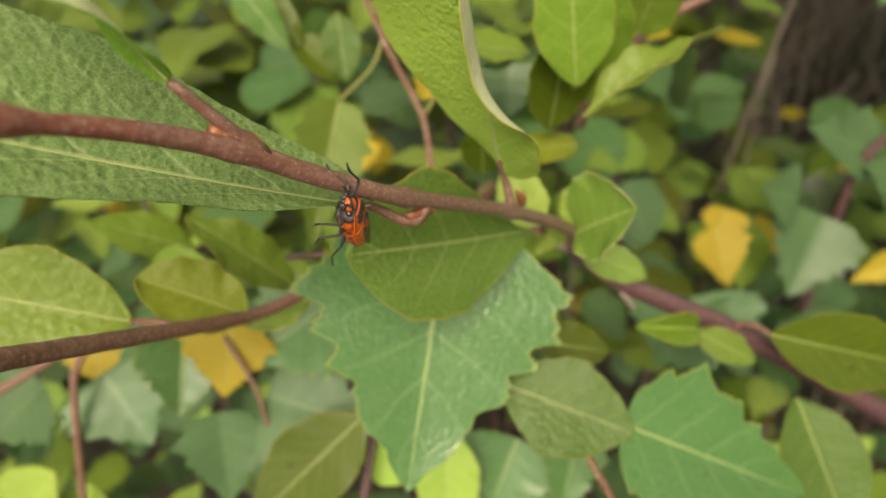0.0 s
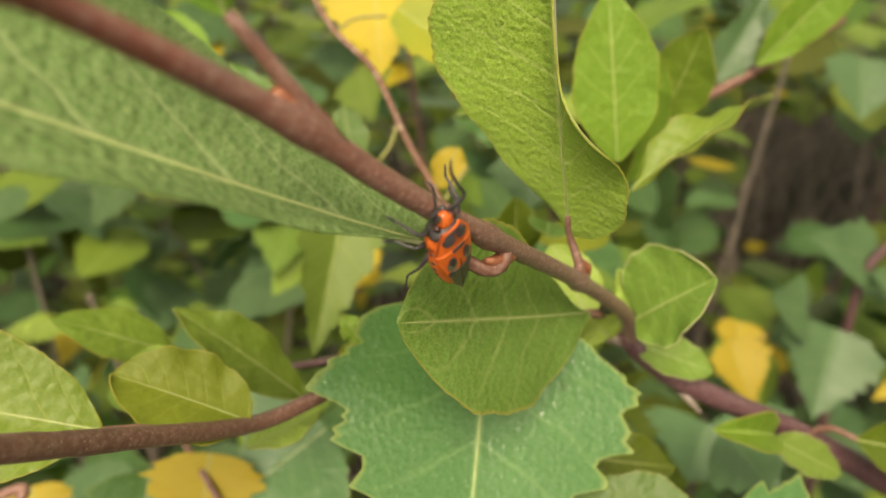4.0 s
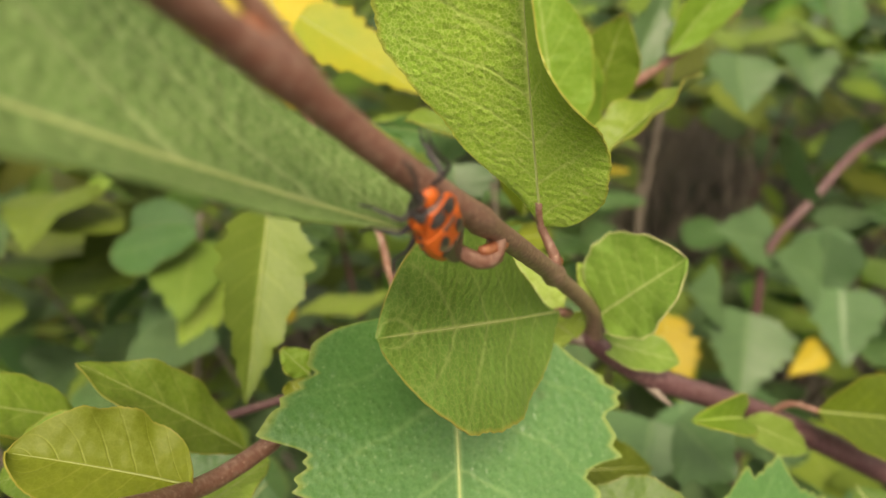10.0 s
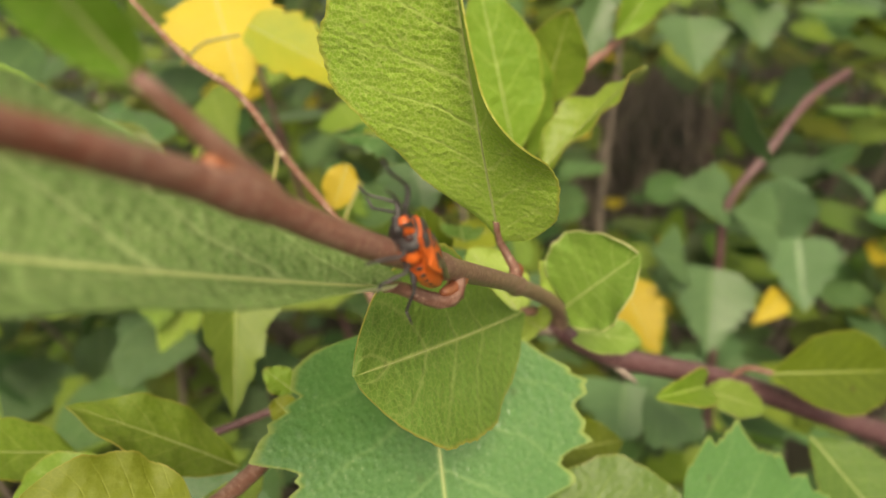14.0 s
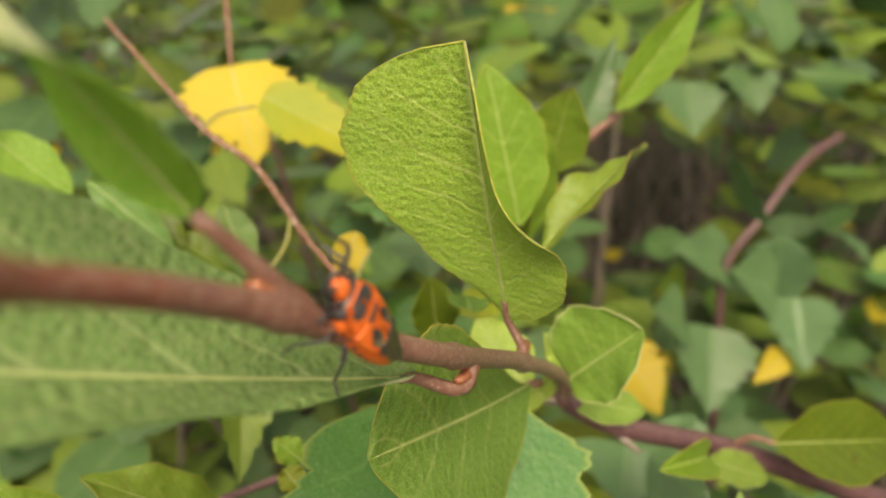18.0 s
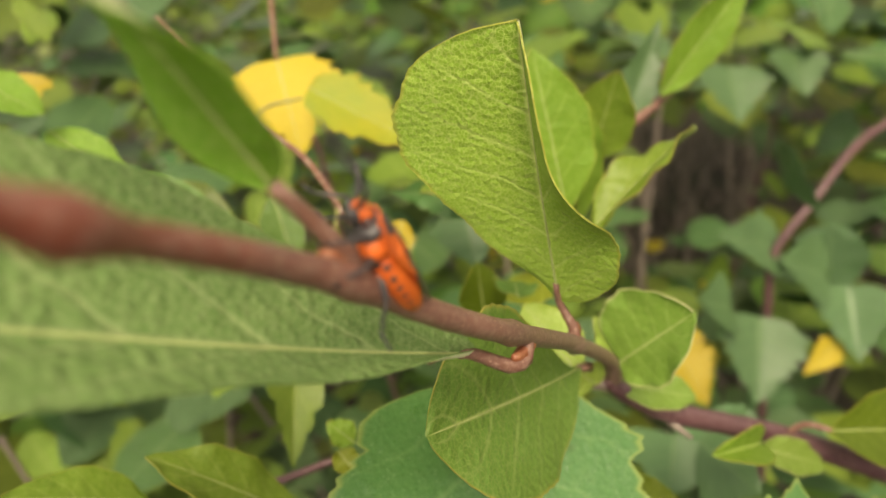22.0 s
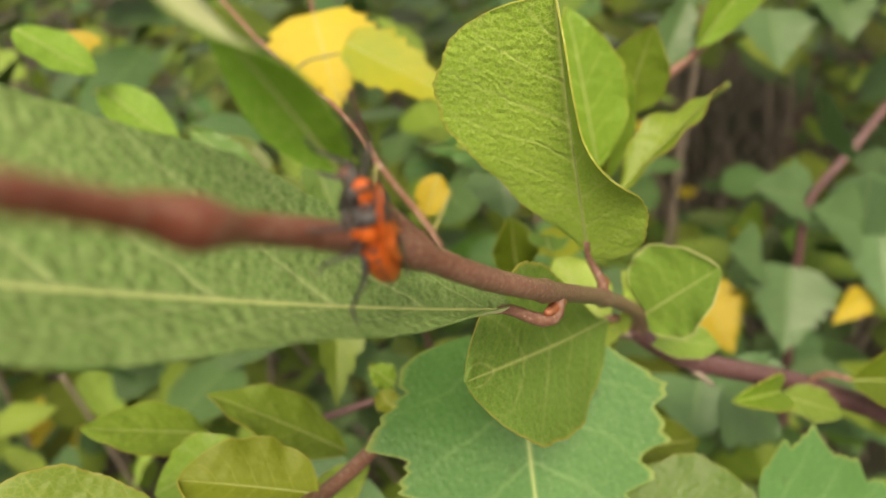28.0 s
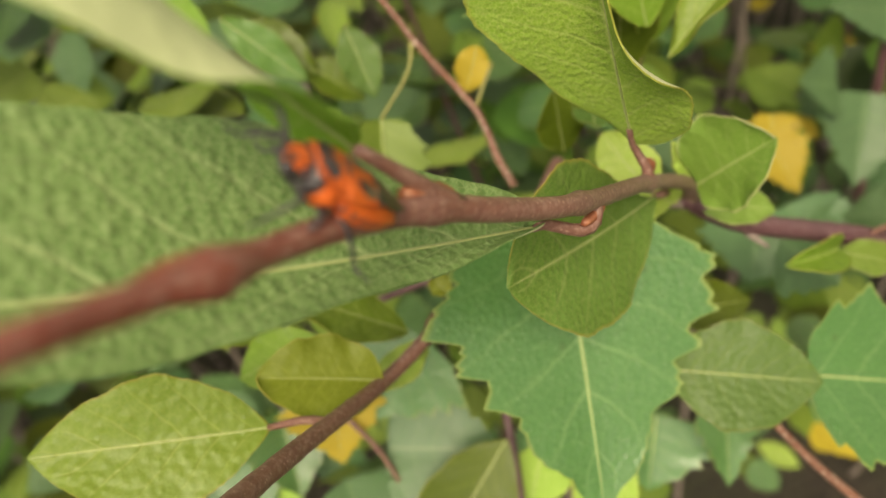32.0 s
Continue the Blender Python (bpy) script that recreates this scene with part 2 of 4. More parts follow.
FAR_GREY = leaf_material("far_leaf_grey", (0.062, 0.132, 0.044), (0.12, 0.20, 0.07), (0.042, 0.095, 0.030), 0.36, 7, 1.2, 0.3, 0.22, 900, far=True, sheen=0.45)
FAR_GREEN = leaf_material("far_leaf_green", (0.085, 0.16, 0.026), (0.16, 0.25, 0.06), (0.06, 0.12, 0.02), 0.36, 7, 1.2, 0.3, 0.22, 900, far=True)
FAR_LIGHT = leaf_material("far_leaf_light", (0.15, 0.215, 0.03), (0.24, 0.30, 0.07), (0.11, 0.17, 0.022), 0.42, 7, 1.2, 0.3, 0.25, 900, far=True)
YELLOW = leaf_material("yellow_leaf", (0.52, 0.42, 0.045), (0.58, 0.48, 0.09), (0.46, 0.36, 0.03), 0.5, 7, 1.2, 0.4, 0.4, 2200, spots=0.8, hue=0.006)
YELLOW_GREEN = leaf_material("yellow_green_leaf", (0.24, 0.32, 0.035), (0.5, 0.46, 0.06), (0.42, 0.38, 0.03), 0.5, 7, 1.2, 0.4, 0.4, 2200, edge=(0.6, 0.42, 0.03), hue=0.006)
BARK_RED = bark_material("bark_red_brown", (0.20, 0.095, 0.066), (0.145, 0.066, 0.046), (0.36, 0.25, 0.20))
BARK_TWIG = bark_material("bark_twig", (0.20, 0.088, 0.062), (0.14, 0.058, 0.044), (0.36, 0.25, 0.20), old=((0.17, 0.115, 0.085), -0.012, 0.006), young=((0.30, 0.055, 0.03), -0.024, -0.018))
BARK_PURPLE = bark_material("bark_purple", (0.105, 0.045, 0.05), (0.07, 0.03, 0.035), (0.25, 0.17, 0.16))
BARK_GREY = bark_material("bark_grey", (0.22, 0.18, 0.15), (0.15, 0.12, 0.09), (0.34, 0.30, 0.26), 0.7)
BARK_SPECKLED = bark_material("bark_speckled", (0.20, 0.075, 0.04), (0.13, 0.05, 0.03), (0.45, 0.36, 0.28), 0.5, 0.9)
PETIOLE = bark_material("green_petiole", (0.26, 0.26, 0.07), (0.20, 0.20, 0.05), (0.36, 0.34, 0.14), 0.45)
RIB = bark_material("pale_midrib", (0.36, 0.42, 0.16), (0.30, 0.36, 0.13), (0.44, 0.48, 0.22), 0.5)
BUD = bark_material("red_bud_scale", (0.27, 0.09, 0.04), (0.19, 0.06, 0.03), (0.42, 0.2, 0.1), 0.45)


def shell_material(name, base, dark, rough=0.4, coat=0.0):
    m, n, k, b = nodes(name, rough)
    tc = n.new("ShaderNodeTexCoord").outputs["Object"]
    big, fine = noise_tex(n, k, tc, 700.0, 3.0), noise_tex(n, k, tc, 5000.0, 2.0)
    k.new(mix(n, k, ramp(n, k, big, 0.35, 0.75), base, dark), b.inputs["Base Color"])
    b.inputs["Coat Weight"].default_value = coat
    bump = n.new("ShaderNodeBump")
    bump.inputs["Strength"].default_value, bump.inputs["Distance"].default_value = 0.5, 0.00005
    k.new(fine, bump.inputs["Height"])
    k.new(bump.outputs[0], b.inputs["Normal"])
    return m


BUG_RED = shell_material("bug_orange_red", (0.60, 0.125, 0.022), (0.46, 0.07, 0.014), 0.40)
BUG_GREY = shell_material("bug_olive_grey", (0.14, 0.12, 0.075), (0.07, 0.06, 0.04), 0.35)
BUG_BLACK = shell_material("bug_black", (0.028, 0.026, 0.028), (0.05, 0.045, 0.045), 0.42)
BUG_WING = shell_material("bug_dark_membrane", (0.06, 0.05, 0.03), (0.035, 0.03, 0.022), 0.3)
BUG_EYE = shell_material("bug_eye", (0.05, 0.015, 0.012), (0.03, 0.01, 0.01), 0.2)

# ---- ground ----
def soil_material():
    m, n, k, b = nodes("soil_and_litter", 0.95)
    tc = n.new("ShaderNodeTexCoord").outputs["Object"]
    big, fine = noise_tex(n, k, tc, 9.0, 5.0), noise_tex(n, k, tc, 140.0, 6.0)
    # soil and litter kept very dark: the bushes' shade is put into the colour
    c = mix(n, k, ramp(n, k, big, 0.4, 0.62), (0.045, 0.036, 0.022), (0.036, 0.042, 0.016))
    c = mix(n, k, ramp(n, k, fine, 0.48, 0.7), c, (0.02, 0.015, 0.01))
    k.new(c, b.inputs["Base Color"])
    bump = n.new("ShaderNodeBump")
    bump.inputs["Strength"].default_value, bump.inputs["Distance"].default_value = 1.0, 0.02
    k.new(fine, bump.inputs["Height"])
    k.new(bump.outputs[0], b.inputs["Normal"])
    return m


def mesh_object(name, verts, faces, mats, index=None, uvs=None, smooth=True):
    me = bpy.data.meshes.new(name)
    me.from_pydata(verts, [], faces)
    for m in mats:
        me.materials.append(m)
    if index is not None:
        me.polygons.foreach_set("material_index", index)
    if smooth:
        me.polygons.foreach_set("use_smooth", [True] * len(faces))
    if uvs is not None:
        layer = me.uv_layers.new(name="UVMap")
        loops = np.zeros(len(me.loops), dtype=np.int32)
        me.loops.foreach_get("vertex_index", loops)
        layer.data.foreach_set("uv", np.asarray(uvs, dtype=np.float32)[loops].ravel())
    me.update()
    return me


def ground_sheet():
    n, verts = 60, []
    for i in range(n + 1):
        for j in range(n + 1):
            a, c = (i / n * 2 - 1), (j / n * 2 - 1)
            x, y = math.copysign(abs(a) ** 3, a) * 300, math.copysign(abs(c) ** 3, c) * 300
            verts.append((x, y, 0.03 * noise.noise((x * 2, y * 2, 0)) if abs(x) < 20 and abs(y) < 20 else 0))
    faces = [(i * (n + 1) + j, (i + 1) * (n + 1) + j, (i + 1) * (n + 1) + j + 1, i * (n + 1) + j + 1) for i in range(n) for j in range(n)]
    return tagged(new("ground", mesh_object("ground", verts, faces, [soil_material()])), "dark shaded soil with leaf litter under the bushes", "ground", kind="structure")


ground_sheet()

# ---- plant helpers ----
def thing(name, label, category, group=""):
    ob = new(name)
    ob.matrix_world = PLANT
    return tagged(ob, label, category, group)


def smooth_path(points, radii, step):
    """A Catmull-Rom line through the points, with its radii, every step or so."""
    p = [Vector(q) for q in points]
    p = [p[0] * 2 - p[1], *p, p[-1] * 2 - p[-2]]
    line, rad = [], []
    for i in range(1, len(p) - 2):
        n = max(2, int((p[i + 1] - p[i]).length / step))
        for j in range(n + (i == len(p) - 3)):
            t = j / n
            a, b, c, d = p[i - 1], p[i], p[i + 1], p[i + 2]
            line.append(0.5 * ((2 * b) + (c - a) * t + (2 * a - 5 * b + 4 * c - d) * t * t + (3 * b - a - 3 * c + d) * t ** 3))
            rad.append(radii[i - 1] + (radii[i] - radii[i - 1]) * t)
    return line, rad


def tube(line, rad, sides=12, rough=0.03, unit=MM):
    verts, faces = [], []
    side = Vector((0.3, 0.1, 0.9))
    for i, q in enumerate(line):
        way = (line[min(i + 1, len(line) - 1)] - line[max(i - 1, 0)]).normalized()
        side = (side - way * side.dot(way)).normalized()
        other = way.cross(side)
        for s in range(sides):
            a = 2 * math.pi * s / sides
            r = rad[i] * (1 + rough * noise.noise(q * 0.6 + Vector((math.cos(a), math.sin(a), 0))) * 2)
            verts.append((q + (side * math.cos(a) + other * math.sin(a)) * r) * unit)
    for i in range(len(line) - 1):
        for s in range(sides):
            faces.append((i * sides + s, i * sides + (s + 1) % sides, (i + 1) * sides + (s + 1) % sides, (i + 1) * sides + s))
    faces += [tuple(range(sides))[::-1], tuple(range((len(line) - 1) * sides, len(line) * sides))]
    return verts, faces


def stem(parent, name, points, radii, material, knots=()):
    line, rad = smooth_path(points, radii, 1.2)
    for at, size in knots:
        c = Vector(at)
        rad = [r + size * math.exp(-((q - c).length / 1.6) ** 2) for q, r in zip(line, rad)]
    verts, faces = tube(line, rad, 14 if max(radii) > 0.9 else 8)
    ob = new(name, mesh_object(name, verts, faces, [material]))
    ob.parent = parent
    return ob


def outline(kind, v):
    """Half width of a leaf at v, from 0 at its foot to 1 at its tip, for a leaf one wide."""
    if kind == "birch":
        w = min(1.0, v / 0.27) ** 0.27 if v < 0.27 else max(0.0, 1 - ((v - 0.27) / 0.73) ** 1.12) ** 0.98
        return 0.5 * w
    if kind == "round":
        return 0.5 * max(0.0, math.sin(math.pi * min(1, v ** 0.9))) ** 0.62
    if kind == "ovate":
        return 0.5 * max(0.0, math.sin(math.pi * v ** 0.72)) ** 0.75
    if kind == "blunt":
        return 0.5 * max(0.0, math.sin(math.pi * v ** 1.25)) ** 0.55
    return 0.5 * max(0.0, math.sin(math.pi * v ** 0.92)) ** 0.85


def leaf_mesh(name, kind, length, width, mats, fold=10.0, curl=0.0, twist=0.0, wave=0.3, rows=40, cols=6, thick=0.16, seed=0, right=None, share=(1.0, 1.0), unit=MM):
    """A leaf along +y with its upper face to +z: a thin closed body with an upper and a lower skin. fold: degrees by which each half
    rises from the midrib (right: that of the +x half); curl: degrees over which it bends back; twist: degrees of turn to its tip."""
    rows = (150 if kind == "birch" else 72) if rows == 40 else rows
    thick = min(thick, 0.07) if kind == "birch" and unit == MM and length < 200 else thick
    rng = random.Random(seed)
    ph = [rng.uniform(0, 6.3) for _ in range(4)]
    top, uv = [], []
    y = z = 0.0
    for i in range(rows + 1):
        v = i / rows
        bend = -radians(curl) * (v - 0.3)
        if i:
            y += length / rows * math.cos(bend)
            z += length / rows * math.sin(bend)
        for j in range(-cols, cols + 1):
            u = j / cols
            half = width * outline(kind, v) + 0.05
            if kind == "broad":
                half = width * 0.5 * (max(0.0, math.sin(math.pi * v ** 1.25)) ** 0.75 if u < 0 else max(0.0, math.sin(math.pi * v ** 2.0)) ** 0.7) + 0.05
            if kind == "curled":
                half = width * (0.5 * max(0.0, math.sin(math.pi * v ** 2.0)) ** 0.52 if u < 0 else 0.34 * max(0.0, math.sin(math.pi * v ** 0.62)) ** 0.7) + 0.05
            if kind == "birch" and rows > 20 and 0.03 < v < 0.99:
                s1, s2 = (v * 6.3 + ph[0] + 0.25 * math.sin(v * 11 + ph[2]) + 0.4 * (u > 0)) % 1.0, (v * 17 + ph[1] + 0.3 * math.sin(v * 31)) % 1.0
                tooth = 0.17 * min(s1 / 0.72, (1 - s1) / 0.28) + 0.045 * min(s2 / 0.65, (1 - s2) / 0.35)
                half *= 1 + (tooth - 0.06) * max(0.0, abs(u) * 3 - 2) * (1 + 0.9 * v)
            elif kind != "birch":
                half *= 1 + 0.03 * math.sin(v * 17 + ph[1] + (2.0 if u > 0 else 0)) * abs(u) + 0.015 * math.sin(v * 41 + ph[2]) * abs(u) + (0.022 * ((v * 23 + ph[0]) % 1.0) * max(0.0, abs(u) * 3 - 2) if rows > 30 else 0)
            x = u * half * share[u > 0]
            f = fold if u < 0 or right is None else right
            if isinstance(f, tuple):
                s = min(1.0, max(0.0, (v - 0.26) / 0.42))
                f = f[0] + (f[1] - f[0]) * s * s * (3 - 2 * s)
            f = radians(f)
            lift = wave * (math.sin(v * 9 + ph[3] + (1.5 if u > 0 else 0)) * u * u + 0.5 * math.sin(v * 23 + ph[2]) * abs(u) ** 3)
            lift += 0.25 * wave * math.sin(v * 26 - abs(u) * 5 + ph[0]) * abs(u) * (1 - abs(u) * 0.5)
            px, pz = x * math.cos(f), abs(x) * math.sin(f) + lift
            a = radians(twist) * v
            px, pz = px * math.cos(a) - pz * math.sin(a), px * math.sin(a) + pz * math.cos(a)
            top.append(Vector((px, y - pz * math.sin(bend), z + pz * math.cos(bend))))
            uv.append((u * 0.5 + 0.5, v))
    w = 2 * cols + 1
    n = len(top)
    low = []
    for i in range(rows + 1):
        for j in range(w):
            du = top[i * w + min(j + 1, w - 1)] - top[i * w + max(j - 1, 0)]
            dv = top[min(i + 1, rows) * w + j] - top[max(i - 1, 0) * w + j]
            nn = du.cross(dv)
            low.append(top[i * w + j] - (nn.normalized() if nn.length > 1e-9 else Vector((0, 0, 1))) * thick)
    verts = [p * unit for p in top] + [p * unit for p in low]
    faces, index = [], []
    for i in range(rows):
        for j in range(2 * cols):
            a, b, c, d = i * w + j, i * w + j + 1, (i + 1) * w + j + 1, (i + 1) * w + j
            faces += [(a, b, c, d), (n + d, n + c, n + b, n + a)]
            index += [0, 1]
    uv = uv + uv
    for j in (0, 2 * cols):
        k = len(verts)
        for i in range(rows + 1):
            verts += [verts[i * w + j], verts[n + i * w + j]]
            uv += [uv[i * w + j]] * 2
        for i in range(rows):
            a = k + 2 * i
            faces.append((a, a + 2, a + 3, a + 1) if j == 0 else (a + 2, a, a + 1, a + 3))
            index.append(0)
    return mesh_object(name, verts, faces, mats, index, uv), [top[i * w + cols] for i in range(rows + 1)]


LEAF_SEED = [0]
SKINS = {
    "willow": ("leaf", WILLOW, UNDER_GREEN), "willow_round": ("round", WILLOW, UNDER_GREEN), "willow_rimmed": ("round", WILLOW_RIM, UNDER_GREEN), "willow_felt": ("leaf", WILLOW_FELT, UNDER),
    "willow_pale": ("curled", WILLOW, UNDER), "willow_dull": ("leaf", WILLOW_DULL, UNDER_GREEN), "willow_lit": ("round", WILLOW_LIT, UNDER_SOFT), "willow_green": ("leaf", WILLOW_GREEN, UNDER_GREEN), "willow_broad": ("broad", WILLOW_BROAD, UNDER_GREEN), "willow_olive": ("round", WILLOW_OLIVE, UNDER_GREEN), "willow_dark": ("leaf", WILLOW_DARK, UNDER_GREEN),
    "birch": ("birch", BIRCH, BIRCH_GREY), "birch_light": ("birch", BIRCH_LIGHT, BIRCH_GREY), "birch_grey": ("birch", BIRCH_GREY, BIRCH_GREY),
    "yellow": ("birch", YELLOW, YELLOW), "yellow_round": ("round", YELLOW, YELLOW), "yellow_green": ("birch", YELLOW_GREEN, YELLOW_GREEN),
}


def leaf(parent, kind, base, tip, width, facing, fold=10.0, curl=0.0, twist=0.0, wave=0.3, right=None, share=(1.0, 1.0), label="", rib=True):
    """A leaf of a plant from its foot to its tip, its upper face turned to facing."""
    LEAF_SEED[0] += 1
    shape, top, under = SKINS[kind]
    b, t = Vector(base), Vector(tip)
    along = (t - b).normalized()
    up = Vector(facing)
    up = (up - along * up.dot(along)).normalized()
    m = Matrix((along.cross(up), along, up)).transposed().to_4x4()
    m.translation = b * MM
    me, line = leaf_mesh("leaf", shape, (t - b).length, width, [top, under], fold, curl, twist, wave, seed=LEAF_SEED[0], right=right, share=share)
    ob = new("leaf", me)
    ob.parent, ob.matrix_local = parent, m
    if label:
        tagged(ob, label)
    if rib and kind != "birch_grey":
        r = 0.0034 * width + 0.065
        v, f = tube([q + Vector((0, 0, 0.04)) for q in line[:-2]], [r * (1 - 0.85 * i / len(line)) for i in range(len(line) - 2)], 6, 0)
        vein = new("midrib", mesh_object("midrib", v, f, [RIB]))
        vein.parent = ob
    return ob

# red-brown willow twig with green leaves, near the camera
willow = thing("willow_branch", "red-brown willow twig with green leaves, near the camera", "branch", "twigs")
stem(willow, "twig", [(-33.7, 3.2, 2.9), (-30.8, 12.7, 3.3), (-26.4, 27.0, 3.4), (-22.6, 38.0, 1.8), (-18.9, 46.0, 0.6), (-14.4, 53.2, -1.4), (-8.4, 61.1, -5.0), (-2.3, 68.9, -8.0), (10.1, 89.5, -13.5), (20.6, 106.0, -19.7), (23.0, 112.4, -24.4), (24.6, 113.2, -26.2)], [0.5, 0.55, 0.6, 0.66, 0.8, 0.93, 0.94, 0.93, 0.95, 1.05, 1.35, 1.2], BARK_TWIG, [((-22.6, 38.0, 1.8), 0.5), ((-14.4, 53.2, -1.4), 0.2), ((-2.3, 68.9, -8.0), 0.22), ((10.1, 89.5, -13.5), 0.35)])
stem(willow, "branch", [(21.6, 110.9, -23.2), (23.6, 112.5, -25.4), (31.8, 114.5, -31.5), (51.2, 119.2, -41.0), (66.4, 123.6, -49.9), (83.8, 128.2, -60.5), (153.4, 146.9, -103.1)], [0.7, 1.5, 1.75, 1.9, 2.1, 2.3, 3.2], BARK_PURPLE)
stem(willow, "stub", [(24.0, 112.6, -25.2), (20.9, 112.6, -23.9), (17.6, 113.0, -23.4)], [1.35, 1.1, 0.7], BARK_GREY)
stem(willow, "spur", [(30.8, 114.9, -31.9), (32.2, 114.0, -33.9), (33.9, 113.2, -36.0)], [0.7, 0.6, 0.3], BARK_GREY)
stem(willow, "petiole", [(-12.6, 55.4, -2.2), (-14.4, 52.8, 0.2), (-15.8, 50.9, 2.1), (-17.2, 49.2, 3.9)], [0.8, 0.62, 0.5, 0.42], BARK_RED)
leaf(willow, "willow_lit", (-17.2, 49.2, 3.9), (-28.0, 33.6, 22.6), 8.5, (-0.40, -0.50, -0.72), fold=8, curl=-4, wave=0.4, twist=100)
stem(willow, "petiole", [(-0.4, 72.1, -9.2), (-1.0, 71.3, -10.6), (-2.6, 70.3, -10.8), (-5.7, 68.7, -8.9), (-7.0, 67.5, -8.6)], [0.8, 0.78, 0.66, 0.5, 0.3], BARK_RED)
leaf(willow, "willow_felt", (-5.7, 68.7, -8.9), (-61.2, 22.1, 12.2), 19.3, (0.34, -0.02, 0.94), fold=-30, right=66, curl=-9, wave=0.5, share=(0.43, 1.06))
stem(willow, "petiole", [(10.1, 89.5, -13.5), (9.9, 88.2, -11.3), (9.0, 88.4, -8.4), (8.4, 86.3, -6.0)], [0.9, 0.6, 0.45, 0.4], BARK_RED)
leaf(willow, "willow_pale", (9.0, 88.4, -8.4), (3.1, 67.4, 16.2), 24.5, (-0.60, -0.78, -0.10), fold=4, right=(2, 63), curl=8, wave=0.35, share=(1.12, 0.88))
stem(willow, "petiole", [(16.1, 102.6, -19.1), (13.9, 100.6, -18.5)], [0.7, 0.5], BARK_RED)
leaf(willow, "willow_broad", (13.9, 100.6, -18.5), (-9.2, 74.0, -15.8), 20.3, (-0.01, -1.00, 0.03), fold=10, curl=10)
leaf(willow, "willow_rimmed", (21.8, 105.6, -20.2), (28.0, 94.0, -14.0), 15.8, (-0.90, -0.42, 0.10), fold=21, curl=6, wave=0.5, share=(1.0, 0.8))
leaf(willow, "willow_rimmed", (23.7, 111.8, -24.7), (35.0, 111.1, -29.4), 6.2, (-0.11, -0.92, 0.37), fold=15)
leaf(willow, "willow", (21.6, 106.6, -19.3), (19.7, 106.1, -13.1), 4.2, (0.13, -0.99, -0.03), fold=30)
leaf(willow, "willow_round", (15.1, 105.1, -20.0), (10.9, 108.8, -9.5), 8.2, (-0.14, -0.97, 0.20), fold=10)
leaf(willow, "willow_round", (19.7, 111.2, -23.6), (16.7, 110.0, -20.7), 7.6, (0.05, -0.85, -0.52), fold=10)
leaf(willow, "willow_green", (44.9, 112.9, -39.6), (32.6, 103.3, -35.7), 8.5, (0.47, -0.85, 0.22), fold=50, curl=25)
leaf(willow, "willow_rimmed", (45.3, 113.3, -40.5), (57.3, 116.0, -47.3), 5.9, (-0.03, -0.96, 0.27), fold=12)
stem(willow, "petiole", [(53.5, 119.9, -42.3), (55.8, 116.5, -40.1), (58.4, 113.7, -41.2)], [0.7, 0.55, 0.45], BARK_RED)
leaf(willow, "willow_dark", (58.4, 113.7, -41.2), (90.6, 119.1, -50.3), 14.5, (-0.04, -0.98, 0.18), fold=12, curl=10)
leaf(willow, "willow_dull", (66.9, 118.3, -55.8), (72.5, 104.9, -77.3), 17.0, (0.11, -0.89, 0.44), fold=10)
stem(willow, "bud", [(-15.6, 51.7, 0.2), (-14.7, 53.0, -0.2), (-13.5, 54.6, -0.8), (-12.4, 55.9, -1.6)], [0.5, 0.75, 0.7, 0.15], BUD)
stem(willow, "bud", [(0.8, 73.9, -9.4), (-0.2, 72.5, -9.9), (-1.3, 71.0, -10.2), (-2.3, 69.7, -10.1)], [0.5, 0.75, 0.65, 0.3], BUD)
stem(willow, "bud", [(-24.6, 34.4, 2.7), (-23.6, 36.4, 2.7), (-22.6, 38.2, 2.4), (-21.6, 40.2, 1.9)], [0.2, 0.45, 0.5, 0.25], BUD)
stem(willow, "bud", [(11.9, 93.8, -13.3), (11.8, 93.0, -12.1), (11.0, 91.8, -11.1)], [0.6, 0.8, 0.2], BUD)

# lower red-brown willow twig with olive-green leaves
low_willow = thing("willow_branch", "lower red-brown willow twig with olive-green leaves", "branch", "twigs")
stem(low_willow, "twig", [(-40.6, 46.5, -18.0), (-38.0, 59.5, -21.4), (-34.9, 72.6, -24.8), (-28.0, 91.6, -29.1), (-21.4, 99.2, -27.8), (-19.9, 105.0, -27.8), (-6.2, 123.3, -28.1), (9.5, 140.7, -17.8)], [1.3, 1.1, 1.05, 1, 1, 1, 1.3, 1.6], BARK_RED)
leaf(low_willow, "willow_olive", (-28.3, 90.1, -28.3), (-41.5, 86.1, -21.4), 10.8, (0.10, -0.81, 0.58), fold=18, curl=16, wave=0.45)
leaf(low_willow, "willow_green", (-25.7, 110.0, -30.6), (-40.7, 102.4, -15.9), 9.0, (0.10, -0.70, 0.70), fold=12, curl=10, wave=0.6)
leaf(low_willow, "willow_green", (-45.2, 114.7, -24.4), (-58.1, 104.1, -17.0), 8.0, (0.04, -0.81, 0.58), fold=10, curl=6)
leaf(low_willow, "willow_green", (-37.5, 102.2, -24.2), (-51.7, 104.3, -28.1), 9.0, (0.15, -0.87, 0.47), fold=10, curl=10)
stem(low_willow, "petiole", [(-32.8, 78.6, -26.2), (-36.5, 81.5, -26.4), (-41.5, 83.4, -26.9)], [0.6, 0.5, 0.4], BARK_RED)
